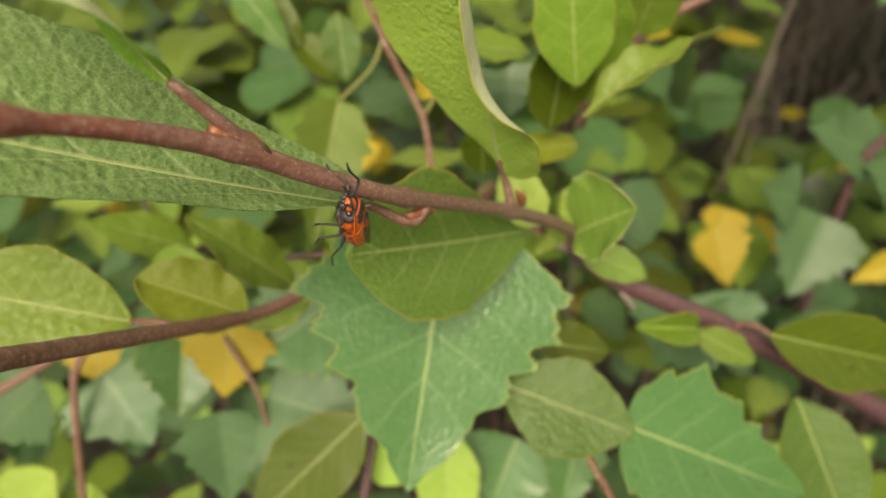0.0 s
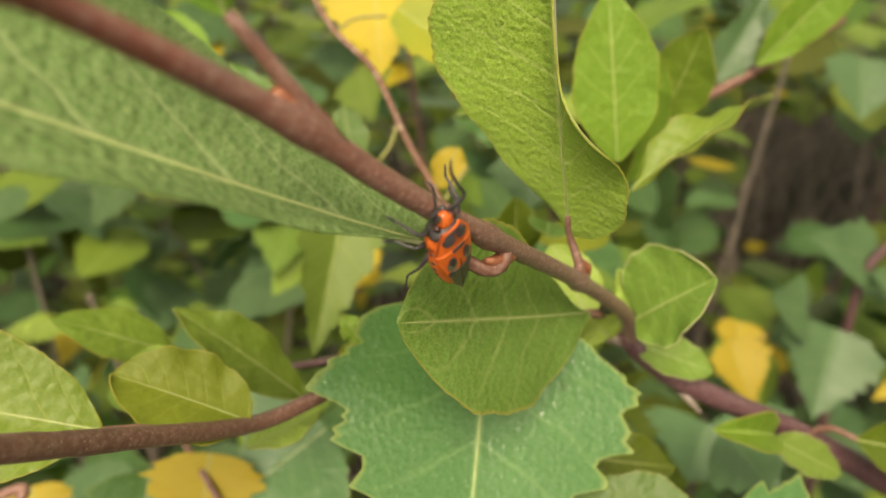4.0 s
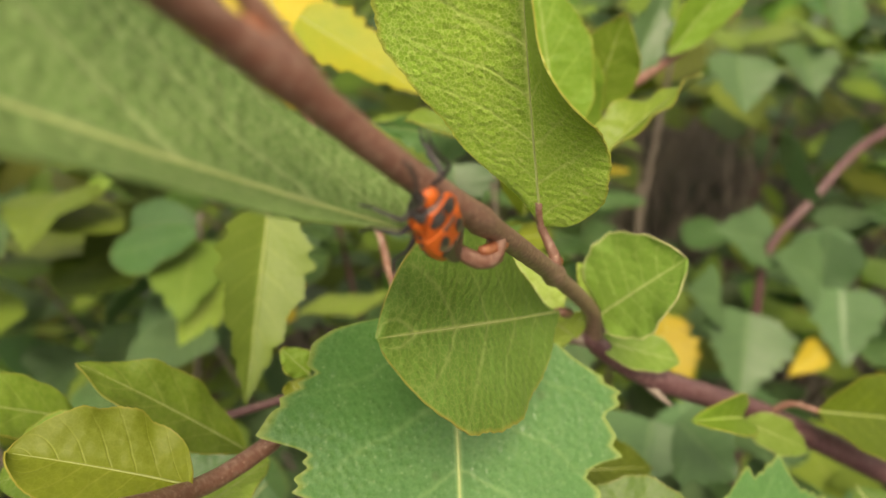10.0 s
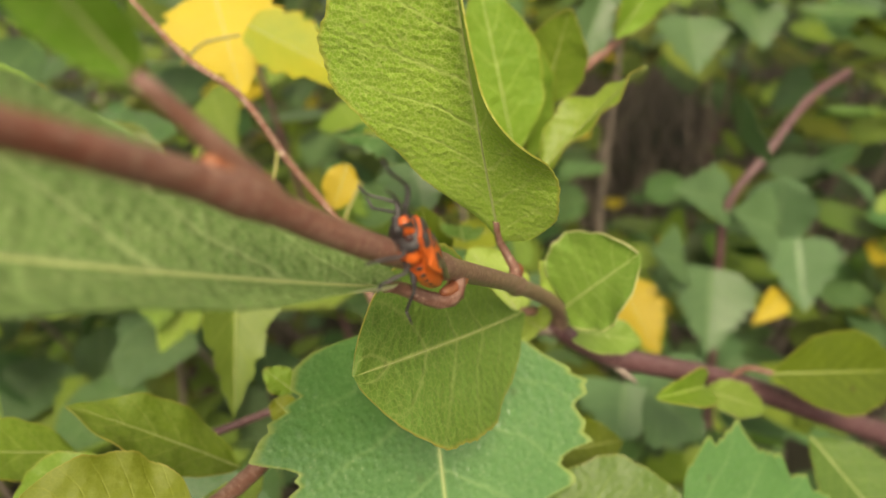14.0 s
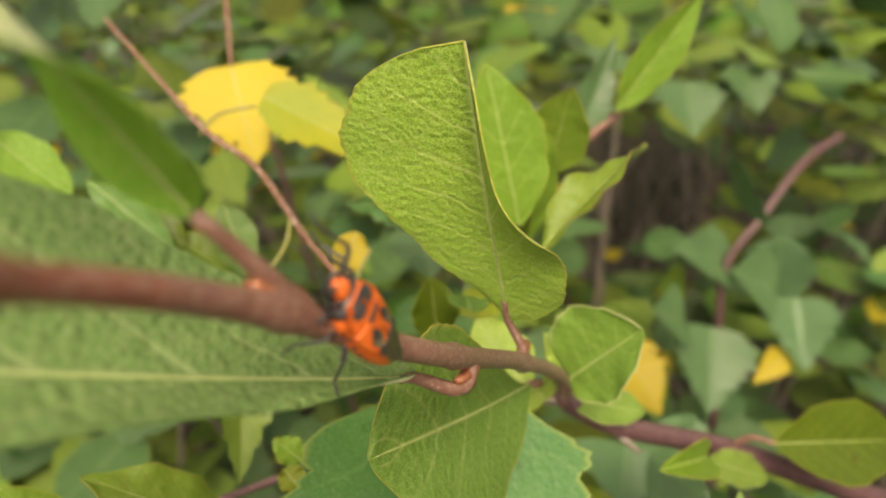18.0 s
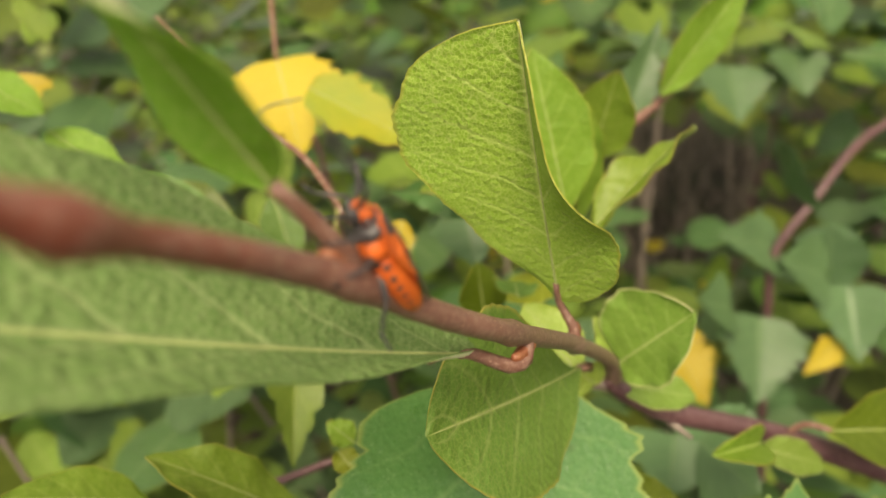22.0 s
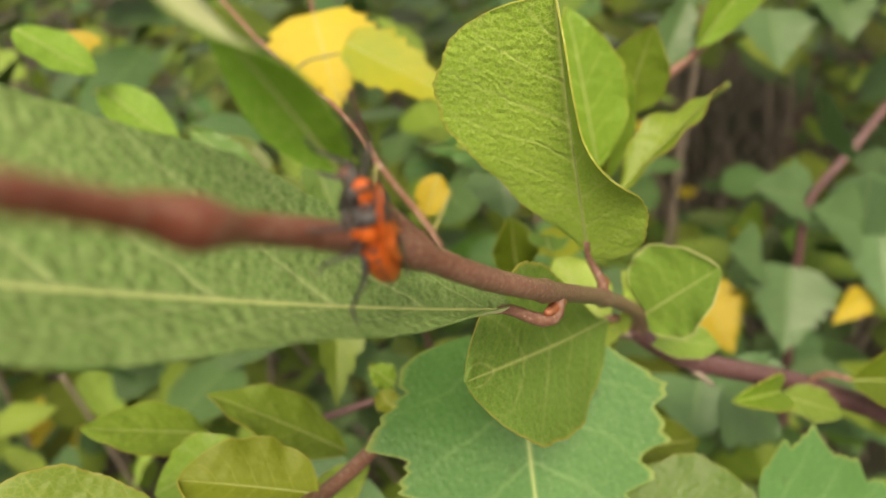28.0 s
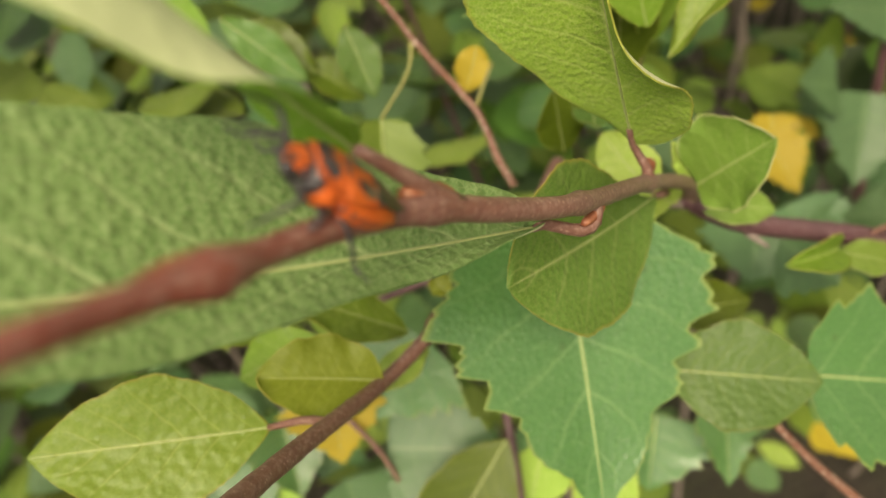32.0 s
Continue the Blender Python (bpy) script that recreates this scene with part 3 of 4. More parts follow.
leaf(low_willow, "willow_green", (-41.5, 83.4, -26.9), (-65.9, 78.2, -19.7), 15.0, (0.06, -0.92, 0.39), fold=12, curl=8)
leaf(low_willow, "willow_dark", (-57.0, 89.7, -31.9), (-68.5, 86.3, -29.4), 7.4, (0.05, -0.62, 0.78), fold=12)
leaf(low_willow, "willow", (-31.5, 100.3, -34.7), (-22.7, 107.0, -31.6), 6.5, (0.00, -0.51, 0.86), fold=10)
leaf(low_willow, "willow_green", (-16.6, 108.6, -22.5), (-19.7, 108.3, -18.7), 3.8, (0.05, -0.90, 0.42), fold=10)
leaf(low_willow, "willow_olive", (-17.6, 107.4, -25.6), (-19.2, 108.8, -22.8), 3.6, (0.05, -0.90, 0.42), fold=10)
stem(low_willow, "twig", [(-38.1, 126.0, -29.3), (-31.0, 123.8, -28.7), (-20.2, 120.0, -26.7)], [0.7, 0.65, 0.6], BARK_PURPLE)

# speckled birch twig with large toothed green leaves
birch = thing("birch_spray", "speckled birch twig with large toothed green leaves", "branch", "twigs")
stem(birch, "twig", [(13.9, 107.5, -40.4), (15.1, 105.7, -42.9), (21.1, 103.1, -52.1), (25.9, 102.5, -61.6), (31.7, 101.9, -71.7), (45.3, 100.1, -91.8)], [0.5, 0.5, 0.55, 0.6, 0.7, 0.9], BARK_SPECKLED)
stem(birch, "petiole", [(22.0, 103.1, -50.5), (26.3, 103.1, -51.4), (32.7, 103.1, -50.5)], [0.4, 0.35, 0.35], PETIOLE)
leaf(birch, "birch", (28.9, 98.3, -50.5), (65.2, 106.1, -69.3), 25.0, (0.06, -0.88, 0.48), fold=10, curl=8)
stem(birch, "petiole", [(9.1, 127.9, -16.0), (5.2, 120.9, -17.0), (1.7, 112.1, -24.1)], [0.4, 0.35, 0.35], PETIOLE)
leaf(birch, "birch", (0.9, 101.9, -17.8), (-5.3, 88.3, -56.8), 40.0, (0.29, -0.82, 0.49), fold=6, curl=6)
leaf(birch, "willow_dull", (9.5, 101.2, -44.6), (30.7, 96.7, -51.5), 16.0, (0.05, -0.92, 0.39), fold=10)
leaf(birch, "willow_dark", (16.0, 113.1, -42.1), (30.2, 114.7, -44.8), 9.0, (0.05, -0.92, 0.39), fold=10)
leaf(birch, "birch", (27.3, 127.1, -68.3), (23.0, 123.3, -87.0), 13.3, (0.14, -0.92, 0.36), fold=10)

# thin speckled birch twig with drooping leaves behind
thin_birch = thing("birch_spray", "thin speckled birch twig with drooping leaves behind", "branch", "twigs")
stem(thin_birch, "twig", [(-38.8, 157.2, 61.4), (-29.7, 141.6, 43.5), (-22.1, 128.6, 28.7), (-15.2, 128.0, 21.0), (-10.4, 129.0, 10.1), (-4.3, 129.5, -2.3), (-2.9, 128.6, -11.4), (-1.5, 127.6, -17.0)], [0.45, 0.45, 0.5, 0.55, 0.6, 0.65, 0.7, 0.8], BARK_SPECKLED)
stem(thin_birch, "petiole", [(-11.3, 129.0, 12.7), (-13.7, 129.5, 7.2), (-20.7, 131.0, 0.9)], [0.35, 0.3, 0.3], PETIOLE)
leaf(thin_birch, "birch_light", (-20.7, 131.0, 0.9), (-27.2, 126.3, -27.8), 15.0, (0.31, -0.94, 0.17), fold=24)
stem(thin_birch, "petiole", [(-4.3, 129.5, -2.3), (-1.7, 130.0, 1.4), (0.8, 131.0, 4.5)], [0.35, 0.3, 0.3], PETIOLE)
leaf(thin_birch, "yellow_round", (-0.9, 131.0, 7.9), (-4.8, 132.3, 1.0), 6.0, (-0.02, -0.98, 0.22))
leaf(thin_birch, "birch", (14.0, 131.7, 9.4), (-2.3, 131.0, 13.4), 9.0, (-0.11, -0.89, -0.45), fold=12)

# willow twig with upright green leaves behind
upper_willow = thing("willow_branch", "willow twig with upright green leaves behind", "branch", "twigs")
stem(upper_willow, "twig", [(75.9, 142.0, 32.5), (55.8, 139.4, 21.6), (41.2, 138.3, 13.9), (31.5, 138.0, 3.8), (27.4, 141.0, -5.4)], [1.1, 1, 0.9, 1, 1.2], BARK_RED)
leaf(upper_willow, "willow_green", (23.1, 110.5, -1.9), (43.3, 107.4, 12.4), 8.0, (-0.59, -0.72, 0.36), fold=30, curl=30, twist=45, wave=0.8)
leaf(upper_willow, "willow_green", (22.7, 115.3, 3.0), (19.4, 105.7, 26.2), 13.0, (-0.06, -1.00, -0.01), fold=14, curl=8)
leaf(upper_willow, "willow_dark", (19.7, 126.0, -5.0), (21.6, 114.8, 15.0), 11.7, (0.11, -0.93, 0.35), fold=14)
leaf(upper_willow, "willow_olive", (26.0, 131.7, -8.2), (11.5, 126.0, -8.9), 6.6, (0.01, -0.85, 0.52), fold=8)
leaf(upper_willow, "willow_green", (15.7, 126.0, 9.1), (1.1, 118.7, 10.6), 9.2, (0.01, -0.69, 0.73), fold=12)
leaf(upper_willow, "willow_green", (26.8, 126.0, 0.0), (26.4, 111.3, 20.8), 12.6, (0.21, -0.95, 0.25), fold=16)
leaf(upper_willow, "willow_green", (36.3, 131.7, 12.2), (38.5, 118.7, 24.4), 11.6, (-0.18, -0.92, 0.34), fold=16)
leaf(upper_willow, "willow_green", (55.8, 136.7, 22.5), (69.3, 121.0, 38.6), 9.0, (0.14, -0.99, 0.06), fold=16)
leaf(upper_willow, "birch_grey", (49.0, 139.4, 20.6), (59.4, 136.2, 37.8), 9.0, (0.14, -0.99, 0.06), fold=16)
leaf(upper_willow, "willow_dull", (-43.5, 140.0, 26.1), (-31.9, 139.9, 11.1), 7.5, (-0.27, -0.82, 0.50), fold=16)
leaf(upper_willow, "willow_dark", (-41.0, 144.8, 24.8), (-30.3, 143.1, 12.0), 8.5, (0.01, -0.90, 0.44), fold=16)
leaf(upper_willow, "willow_dull", (-22.6, 143.9, 18.9), (-21.1, 143.4, 4.5), 8.5, (0.01, -0.90, 0.44), fold=16)
leaf(upper_willow, "willow_dark", (-33.1, 144.4, 15.3), (-23.2, 145.5, 4.8), 7.5, (0.01, -0.80, 0.59), fold=16)
leaf(upper_willow, "willow_dark", (7.0, 119.6, -12.3), (6.9, 115.6, -2.0), 8.0, (0.05, -0.90, 0.42), fold=14)
leaf(upper_willow, "willow_dull", (10.5, 109.6, -8.3), (11.6, 114.4, -5.9), 6.5, (0.05, -0.90, 0.42), fold=14)

# thin birch twig with yellow autumn leaves
yellow_birch = thing("birch_spray", "thin birch twig with yellow autumn leaves", "branch", "twigs")
stem(yellow_birch, "twig", [(-8.0, 200.0, 150.0), (-13.0, 176.0, 90.0), (-16.7, 159.2, 49.7)], [1.2, 0.9, 0.4], BARK_SPECKLED)
stem(yellow_birch, "petiole", [(-24.7, 146.4, 32.8), (-20.2, 145.3, 35.8), (-13.4, 144.2, 36.0)], [0.35, 0.3, 0.3], PETIOLE)
leaf(yellow_birch, "yellow", (-16.7, 159.2, 49.7), (-15.6, 155.4, 26.9), 22.0, (-0.05, -0.99, 0.09), fold=8)
leaf(yellow_birch, "yellow_green", (-11.5, 149.5, 39.4), (10.2, 147.0, 21.7), 13.0, (-0.03, -0.96, 0.27), fold=10)
leaf(yellow_birch, "yellow", (-46.8, 131.7, -45.0), (-49.0, 128.8, -61.1), 19.6, (0.11, -0.93, 0.35), fold=8)
leaf(yellow_birch, "yellow", (-24.3, 167.2, -8.3), (-25.6, 164.8, -20.3), 14.3, (-0.05, -0.99, 0.09), fold=8)
leaf(yellow_birch, "yellow", (-88.5, 148.4, -55.6), (-85.6, 145.9, -66.2), 13.9, (0.10, -0.80, 0.59), fold=8)
leaf(yellow_birch, "birch_grey", (14.2, 148.3, 8.0), (13.4, 145.8, -3.3), 15.4, (-0.05, -0.99, 0.09), fold=8)

leaf(yellow_birch, "yellow", (-64.8, 149.3, 51.1), (-65.5, 149.2, 43.1), 13.0, (0.20, -0.90, 0.35), fold=8)
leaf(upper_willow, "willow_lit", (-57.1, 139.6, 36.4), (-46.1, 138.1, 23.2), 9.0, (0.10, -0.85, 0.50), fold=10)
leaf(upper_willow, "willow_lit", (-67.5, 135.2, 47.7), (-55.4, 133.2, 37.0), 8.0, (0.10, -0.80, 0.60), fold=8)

# dark birch twig with grey-green and yellow leaves
grey_birch = thing("birch_spray", "dark birch twig with grey-green and yellow leaves", "branch", "twigs")
stem(grey_birch, "twig", [(194.4, 219.9, 16.3), (169.1, 213.2, 8.7), (147.8, 213.2, -6.7), (134.2, 219.9, -21.5), (133.2, 229.9, -42.9), (138.6, 253.2, -80.1), (158.7, 320.0, -180.1)], [1.6, 1.5, 1.5, 1.5, 1.6, 2, 3], BARK_PURPLE)
leaf(grey_birch, "birch_grey", (128.2, 199.9, 0.9), (124.9, 188.2, 10.0), 29.1, (0.04, -0.81, 0.58), fold=12)
leaf(grey_birch, "birch_grey", (159.6, 219.9, -38.3), (151.1, 213.2, -63.0), 26.2, (-0.42, -0.90, 0.13), fold=20)
leaf(grey_birch, "birch_grey", (123.1, 219.9, -40.9), (110.7, 213.2, -67.6), 31.4, (-0.04, -0.98, 0.18), fold=12)
leaf(grey_birch, "birch_grey", (113.6, 219.9, -35.8), (98.3, 213.2, -29.8), 22.2, (-0.02, -0.93, 0.36), fold=12)
leaf(grey_birch, "birch_grey", (139.1, 223.2, -20.1), (112.8, 216.6, -11.6), 23.5, (-0.02, -0.93, 0.36), fold=12)
leaf(grey_birch, "birch_grey", (138.2, 226.6, 47.0), (132.5, 219.9, 25.1), 26.2, (-0.03, -0.96, 0.27), fold=12)
leaf(grey_birch, "birch_grey", (170.6, 233.2, 50.7), (166.6, 226.6, 30.5), 23.6, (-0.03, -0.96, 0.27), fold=12)
leaf(grey_birch, "birch_grey", (151.6, 219.9, -33.3), (131.0, 213.2, -23.2), 26.2, (-0.03, -0.96, 0.27), fold=12)
leaf(grey_birch, "yellow", (80.1, 199.9, -40.1), (83.7, 195.2, -58.0), 17.1, (-0.04, -0.98, 0.18), fold=12)
leaf(grey_birch, "yellow", (85.2, 206.6, -35.5), (81.6, 199.9, -47.8), 14.4, (-0.04, -0.98, 0.18), fold=12)
leaf(grey_birch, "yellow", (150.4, 219.9, -56.3), (134.3, 219.9, -64.2), 10.5, (-0.04, -0.98, 0.18), fold=12)
leaf(grey_birch, "birch_grey", (64.3, 181.1, -58.1), (57.0, 176.4, -71.4), 31.6, (-0.03, -0.96, 0.27), fold=8)
leaf(grey_birch, "birch_grey", (75.1, 185.8, -56.4), (79.2, 181.1, -76.9), 27.1, (-0.03, -0.96, 0.27), fold=8)

# reddish twigs with blue-green birch leaves low down
lower_birch = thing("birch_spray", "reddish twigs with blue-green birch leaves low down", "branch", "twigs")
stem(lower_birch, "twig", [(-18.1, 118.6, -80.3), (-16.0, 122.5, -67.2), (-13.4, 134.5, -49.9), (-11.1, 153.0, -35.8)], [0.9, 0.9, 1, 1.2], BARK_PURPLE)
stem(lower_birch, "twig", [(-37.9, 126.0, -85.7), (-40.2, 127.2, -62.2), (-48.8, 131.7, -47.5), (-63.5, 148.4, -38.7)], [0.5, 0.5, 0.6, 0.7], BARK_RED)
stem(lower_birch, "twig", [(-82.3, 126.1, -86.1), (-79.8, 126.1, -56.6), (-77.6, 127.3, -48.3), (-98.6, 126.2, -59.3)], [0.8, 0.8, 0.9, 1], BARK_RED)
leaf(lower_birch, "birch_grey", (-40.0, 130.5, -61.3), (-16.4, 125.9, -66.6), 28.0, (0.11, -0.89, 0.44), fold=8)
leaf(lower_birch, "birch", (-26.5, 134.5, -42.2), (-42.9, 130.5, -53.4), 27.5, (0.10, -0.85, 0.52), fold=8)
leaf(lower_birch, "birch_grey", (-78.3, 134.6, -58.0), (-66.9, 130.5, -73.6), 24.3, (0.10, -0.85, 0.52), fold=8)
leaf(lower_birch, "birch", (-59.9, 137.3, -49.8), (-60.6, 131.7, -67.3), 20.9, (0.37, -0.83, 0.41), fold=18)
leaf(lower_birch, "birch_grey", (-48.7, 126.0, -62.9), (-47.7, 123.4, -83.9), 18.4, (0.30, -0.89, 0.33), fold=12)
leaf(lower_birch, "willow_dark", (-16.1, 117.0, -58.6), (-38.5, 111.2, -78.8), 16.8, (0.10, -0.85, 0.52), fold=12)
leaf(lower_birch, "willow", (-15.7, 125.9, -80.0), (-9.4, 125.9, -66.7), 13.3, (0.10, -0.85, 0.52), fold=12)
leaf(lower_birch, "willow", (0.1, 125.9, -66.6), (-1.2, 123.3, -91.8), 13.4, (0.10, -0.85, 0.52), fold=12)
leaf(lower_birch, "willow", (-87.2, 126.1, -77.8), (-102.3, 126.2, -94.9), 18.3, (0.10, -0.80, 0.59), fold=12)
leaf(lower_birch, "birch_grey", (-94.6, 137.4, -62.1), (-107.6, 134.6, -74.8), 24.0, (0.10, -0.80, 0.59), fold=12)
leaf(lower_birch, "willow", (-84.0, 131.8, -84.3), (-86.4, 126.1, -97.6), 16.4, (0.10, -0.80, 0.59), fold=12)
leaf(lower_birch, "birch", (15.0, 134.4, -74.1), (8.8, 131.6, -89.5), 25.9, (0.10, -0.80, 0.59), fold=12)
leaf(lower_birch, "birch_grey", (50.8, 143.0, -47.8), (59.7, 140.0, -60.3), 23.6, (0.10, -0.80, 0.59), fold=12)


# ---- the red and black bug ----
def blob(name, parent, centre, radii, material, power=2.0, taper=0.0, seg=20, rings=12, cut=None):
    """A rounded body part: a squashed ball; taper narrows it towards -y, cut flattens it below that height."""
    verts, faces = [], []
    for i in range(rings + 1):
        th = math.pi * i / rings
        for j in range(seg):
            ph = 2 * math.pi * j / seg
            s = math.sin(th)
            x, y, z = math.copysign(abs(s * math.cos(ph)) ** (2 / power), math.cos(ph)), math.cos(th), math.copysign(abs(s * math.sin(ph)) ** (2 / power), math.sin(ph))
            k = 1 + taper * y
            z = z if cut is None else max(z, cut)
            verts.append(((centre[0] + x * radii[0] * k) * MM, (centre[1] + y * radii[1]) * MM, (centre[2] + z * radii[2] * (1 + 0.4 * taper * y)) * MM))
    for i in range(rings):
        for j in range(seg):
            faces.append((i * seg + j, i * seg + (j + 1) % seg, (i + 1) * seg + (j + 1) % seg, (i + 1) * seg + j))
    ob = new(name, mesh_object(name, verts, faces, [material]))
    ob.parent = parent
    return ob


def patch(name, parent, shape, height, material, rows=10, cols=8, lift=0.05):
    """A thin plate that lies on the back: shape(v) gives its two edges at v, height(x, y) the back below it."""
    verts, faces = [], []
    for i in range(rows + 1):
        y, x0, x1 = shape(i / rows)
        for j in range(cols + 1):
            x = x0 + (x1 - x0) * j / cols
            verts.append((x * MM, y * MM, (height(x, y) + lift) * MM))
    n = len(verts)
    verts += [(x, y, z - 0.12 * MM) for x, y, z in verts]
    w = cols + 1
    for i in range(rows):
        for j in range(cols):
            a, b, c, d = i * w + j, i * w + j + 1, (i + 1) * w + j + 1, (i + 1) * w + j
            faces += [(a, d, c, b), (n + a, n + b, n + c, n + d)]
    for ring in ([i * w for i in range(rows + 1)], [i * w + cols for i in range(rows + 1)], list(range(w)), [rows * w + j for j in range(w)]):
        for a, b in zip(ring[:-1], ring[1:]):
            faces.append((a, b, n + b, n + a))
    ob = new(name, mesh_object(name, verts, faces, [material]))
    ob.parent = parent
    return ob


def spot(name, parent, x, y, rx, ry, height, lift=0.07):
    return patch(name, parent, lambda v: (y + ry * (1 - 2 * v), x - rx * math.sqrt(max(0.02, 1 - (1 - 2 * v) ** 2)), x + rx * math.sqrt(max(0.02, 1 - (1 - 2 * v) ** 2))), height, BUG_BLACK, 8, 6, lift)


def limb(name, parent, points, radii, sides=8):
    line, rad = smooth_path(points, radii, 0.2)
    v, f = tube(line, rad, sides, 0.02)
    ob = new(name, mesh_object(name, v, f, [BUG_BLACK]))
    ob.parent = parent
    return ob


def back(x, y):
    """Height of the back at a place, the bug lying along y with its head to +y."""
    w = 1.85 if y < 1.2 else 1.85 - 0.38 * (y - 1.2)
    w = w if y > -2.0 else max(0.25, 1.75 * (1 - ((-2.0 - y) / 3.0) ** 2))
    crown = 1.22 - 0.10 * max(0.0, -y - 1.0) - 0.16 * max(0.0, y - 2.0)
    return 0.25 + (crown - 0.25) * math.sqrt(max(0.0, 1 - min(1.0, abs(x) / (w + 0.12)) ** 2.4))


def red_bug():
    bug = new("red_bug")
    tagged(bug, "orange-red bug with black markings clinging to the willow twig", "insect")
    blob("abdomen", bug, (0, -1.55, -0.02), (1.52, 3.3, 1.08), BUG_RED, 2.2, 0.30)
    blob("thorax", bug, (0, 1.75, -0.05), (1.52, 1.35, 0.98), BUG_RED, 2.2, -0.22)
    blob("thorax_underside", bug, (0, 1.5, -0.62), (1.15, 1.30, 0.62), BUG_BLACK, 2.2)
    # neck shield, narrow in front, broad behind, with a black band along its front
    patch("pronotum", bug, lambda v: (3.1 - 2.0 * v, -(0.85 + 1.0 * v ** 0.8), 0.85 + 1.0 * v ** 0.8), back, BUG_RED, 14, 14, 0.10)
    blob("collar", bug, (0, 2.66, 0.28), (1.34, 0.70, 1.0), BUG_BLACK, 2.2, -0.15, 24, 12)
    for s in (-1, 1):
        spot("pronotum_patch", bug, s * 0.60, 2.22, 0.56, 0.40, back, 0.17)
    # scutellum: a small red triangle with a black foot
    patch("scutellum", bug, lambda v: (1.12 - 1.5 * v, -0.80 * (1 - v) - 0.03, 0.80 * (1 - v) + 0.03), back, BUG_RED, 8, 6, 0.13)
    patch("scutellum_base", bug, lambda v: (1.14 - 0.34 * v, -0.62 + 0.12 * v, 0.62 - 0.12 * v), back, BUG_BLACK, 5, 6, 0.17)
    for s in (-1, 1):
        def corium(v, s=s):
            a, b = 0.06 + 0.70 * max(0, 1 - v * 2.2), 1.74 - 0.75 * v ** 1.7
            return (1.05 - 3.2 * v, min(s * a, s * b), max(s * a, s * b))
        wing = patch("forewing", bug, corium, back, BUG_RED, 14, 8, 0.09)
        patch("forewing_patch", wing, lambda v, s=s: (0.10 - 1.35 * v, s * 0.80 - 0.44 * math.sin(math.pi * (0.12 + 0.8 * v)), s * 0.80 + 0.44 * math.sin(math.pi * (0.12 + 0.8 * v))), back, BUG_GREY, 8, 6, 0.14)
        spot("forewing_blot", wing, s * 0.72, -0.12, 0.30, 0.46, back, 0.18)
        spot("forewing_spot", wing, s * 0.92, -1.62, 0.30, 0.40, back, 0.14)
        patch("wing_membrane", bug, lambda v, s=s: (-1.45 - 3.35 * v, min(s * 0.02, s * (0.95 * (1 - v ** 2.2) + 0.05)), max(s * 0.02, s * (0.95 * (1 - v ** 2.2) + 0.05))), back, BUG_WING, 12, 6, 0.13)
        # dark marks along the side of the belly
        for i in range(6):
            y = 0.35 - 0.82 * i
            r = 0.34 - 0.035 * i
            w = 1.52 * (1 + 0.30 * (y + 1.55) / 3.3) * math.sqrt(max(0.05, 1 - ((y + 1.55) / 3.3) ** 2))
            blob("side_spot", bug, (s * w * 0.975, y, 0.02), (0.07, r * 0.8, r * 0.75), BUG_BLACK, 2, 0, 10, 6)
        blob("flank_patch", bug, (s * 1.30, 1.25, -0.34), (0.24, 0.62, 0.40), BUG_BLACK, 2, 0, 12, 8)
        blob("eye", bug, (s * 0.78, 3.32, 0.40), (0.28, 0.30, 0.32), BUG_EYE, 2, 0, 12, 8)
        blob("cheek", bug, (s * 0.40, 3.78, -0.06), (0.30, 0.60, 0.40), BUG_BLACK, 2, 0, 12, 8)
        feeler = limb("antenna", bug, [(s * 0.36, 4.2, 0.35), (s * 0.75, 4.7, 0.85), (s * 1.30, 5.3, 1.20), (s * 1.42, 5.75, 1.25)], [0.15, 0.16, 0.15, 0.13])
        limb("antenna_tip", feeler, [(s * 1.42, 5.75, 1.25), (s * 1.05, 7.0, 1.2), (s * 0.85, 8.3, 1.0), (s * 1.1, 9.2, 0.9)], [0.12, 0.10, 0.13, 0.06])
        for name, hip, knee, ankle, toe in (
            ("foreleg", (0.75, 2.5, -0.55), (2.0, 3.5, -0.1), (2.5, 4.6, -1.6), (2.9, 5.3, -1.9)),
            ("midleg", (0.95, 1.3, -0.65), (2.3, 1.9, -0.5), (2.9, 2.4, -2.0), (3.6, 2.8, -2.2)),
            ("hindleg", (0.95, 0.3, -0.65), (2.1, -1.2, -0.9), (2.6, -2.7, -2.0), (3.1, -3.8, -2.0))):
            leg = limb(name, bug, [(s * hip[0], hip[1], hip[2]), (s * (hip[0] + knee[0]) / 2, (hip[1] + knee[1]) / 2, (hip[2] + knee[2]) / 2 + 0.15), (s * knee[0], knee[1], knee[2])], [0.16, 0.22, 0.14])
            limb("shin", leg, [(s * knee[0], knee[1], knee[2]), (s * ankle[0], ankle[1], ankle[2])], [0.13, 0.10])
            limb("foot", leg, [(s * ankle[0], ankle[1], ankle[2]), (s * toe[0], toe[1], toe[2])], [0.11, 0.07])
    blob("head", bug, (0, 3.60, 0.40), (0.66, 0.80, 0.52), BUG_RED, 2.2, -0.22)
    limb("beak", bug, [(0, 4.2, 0.05), (0, 3.8, -0.5), (0, 2.6, -0.95), (0, 1.2, -1.0)], [0.16, 0.15, 0.12, 0.07])
    bug.scale = (1.06, 0.94, 1.05)
    return bug


bug = red_bug()

# ---- undergrowth behind: bushes of birch, their near leaves singly, the far ones in one mass ----
UP = Vector((0, -0.47, 0.88))


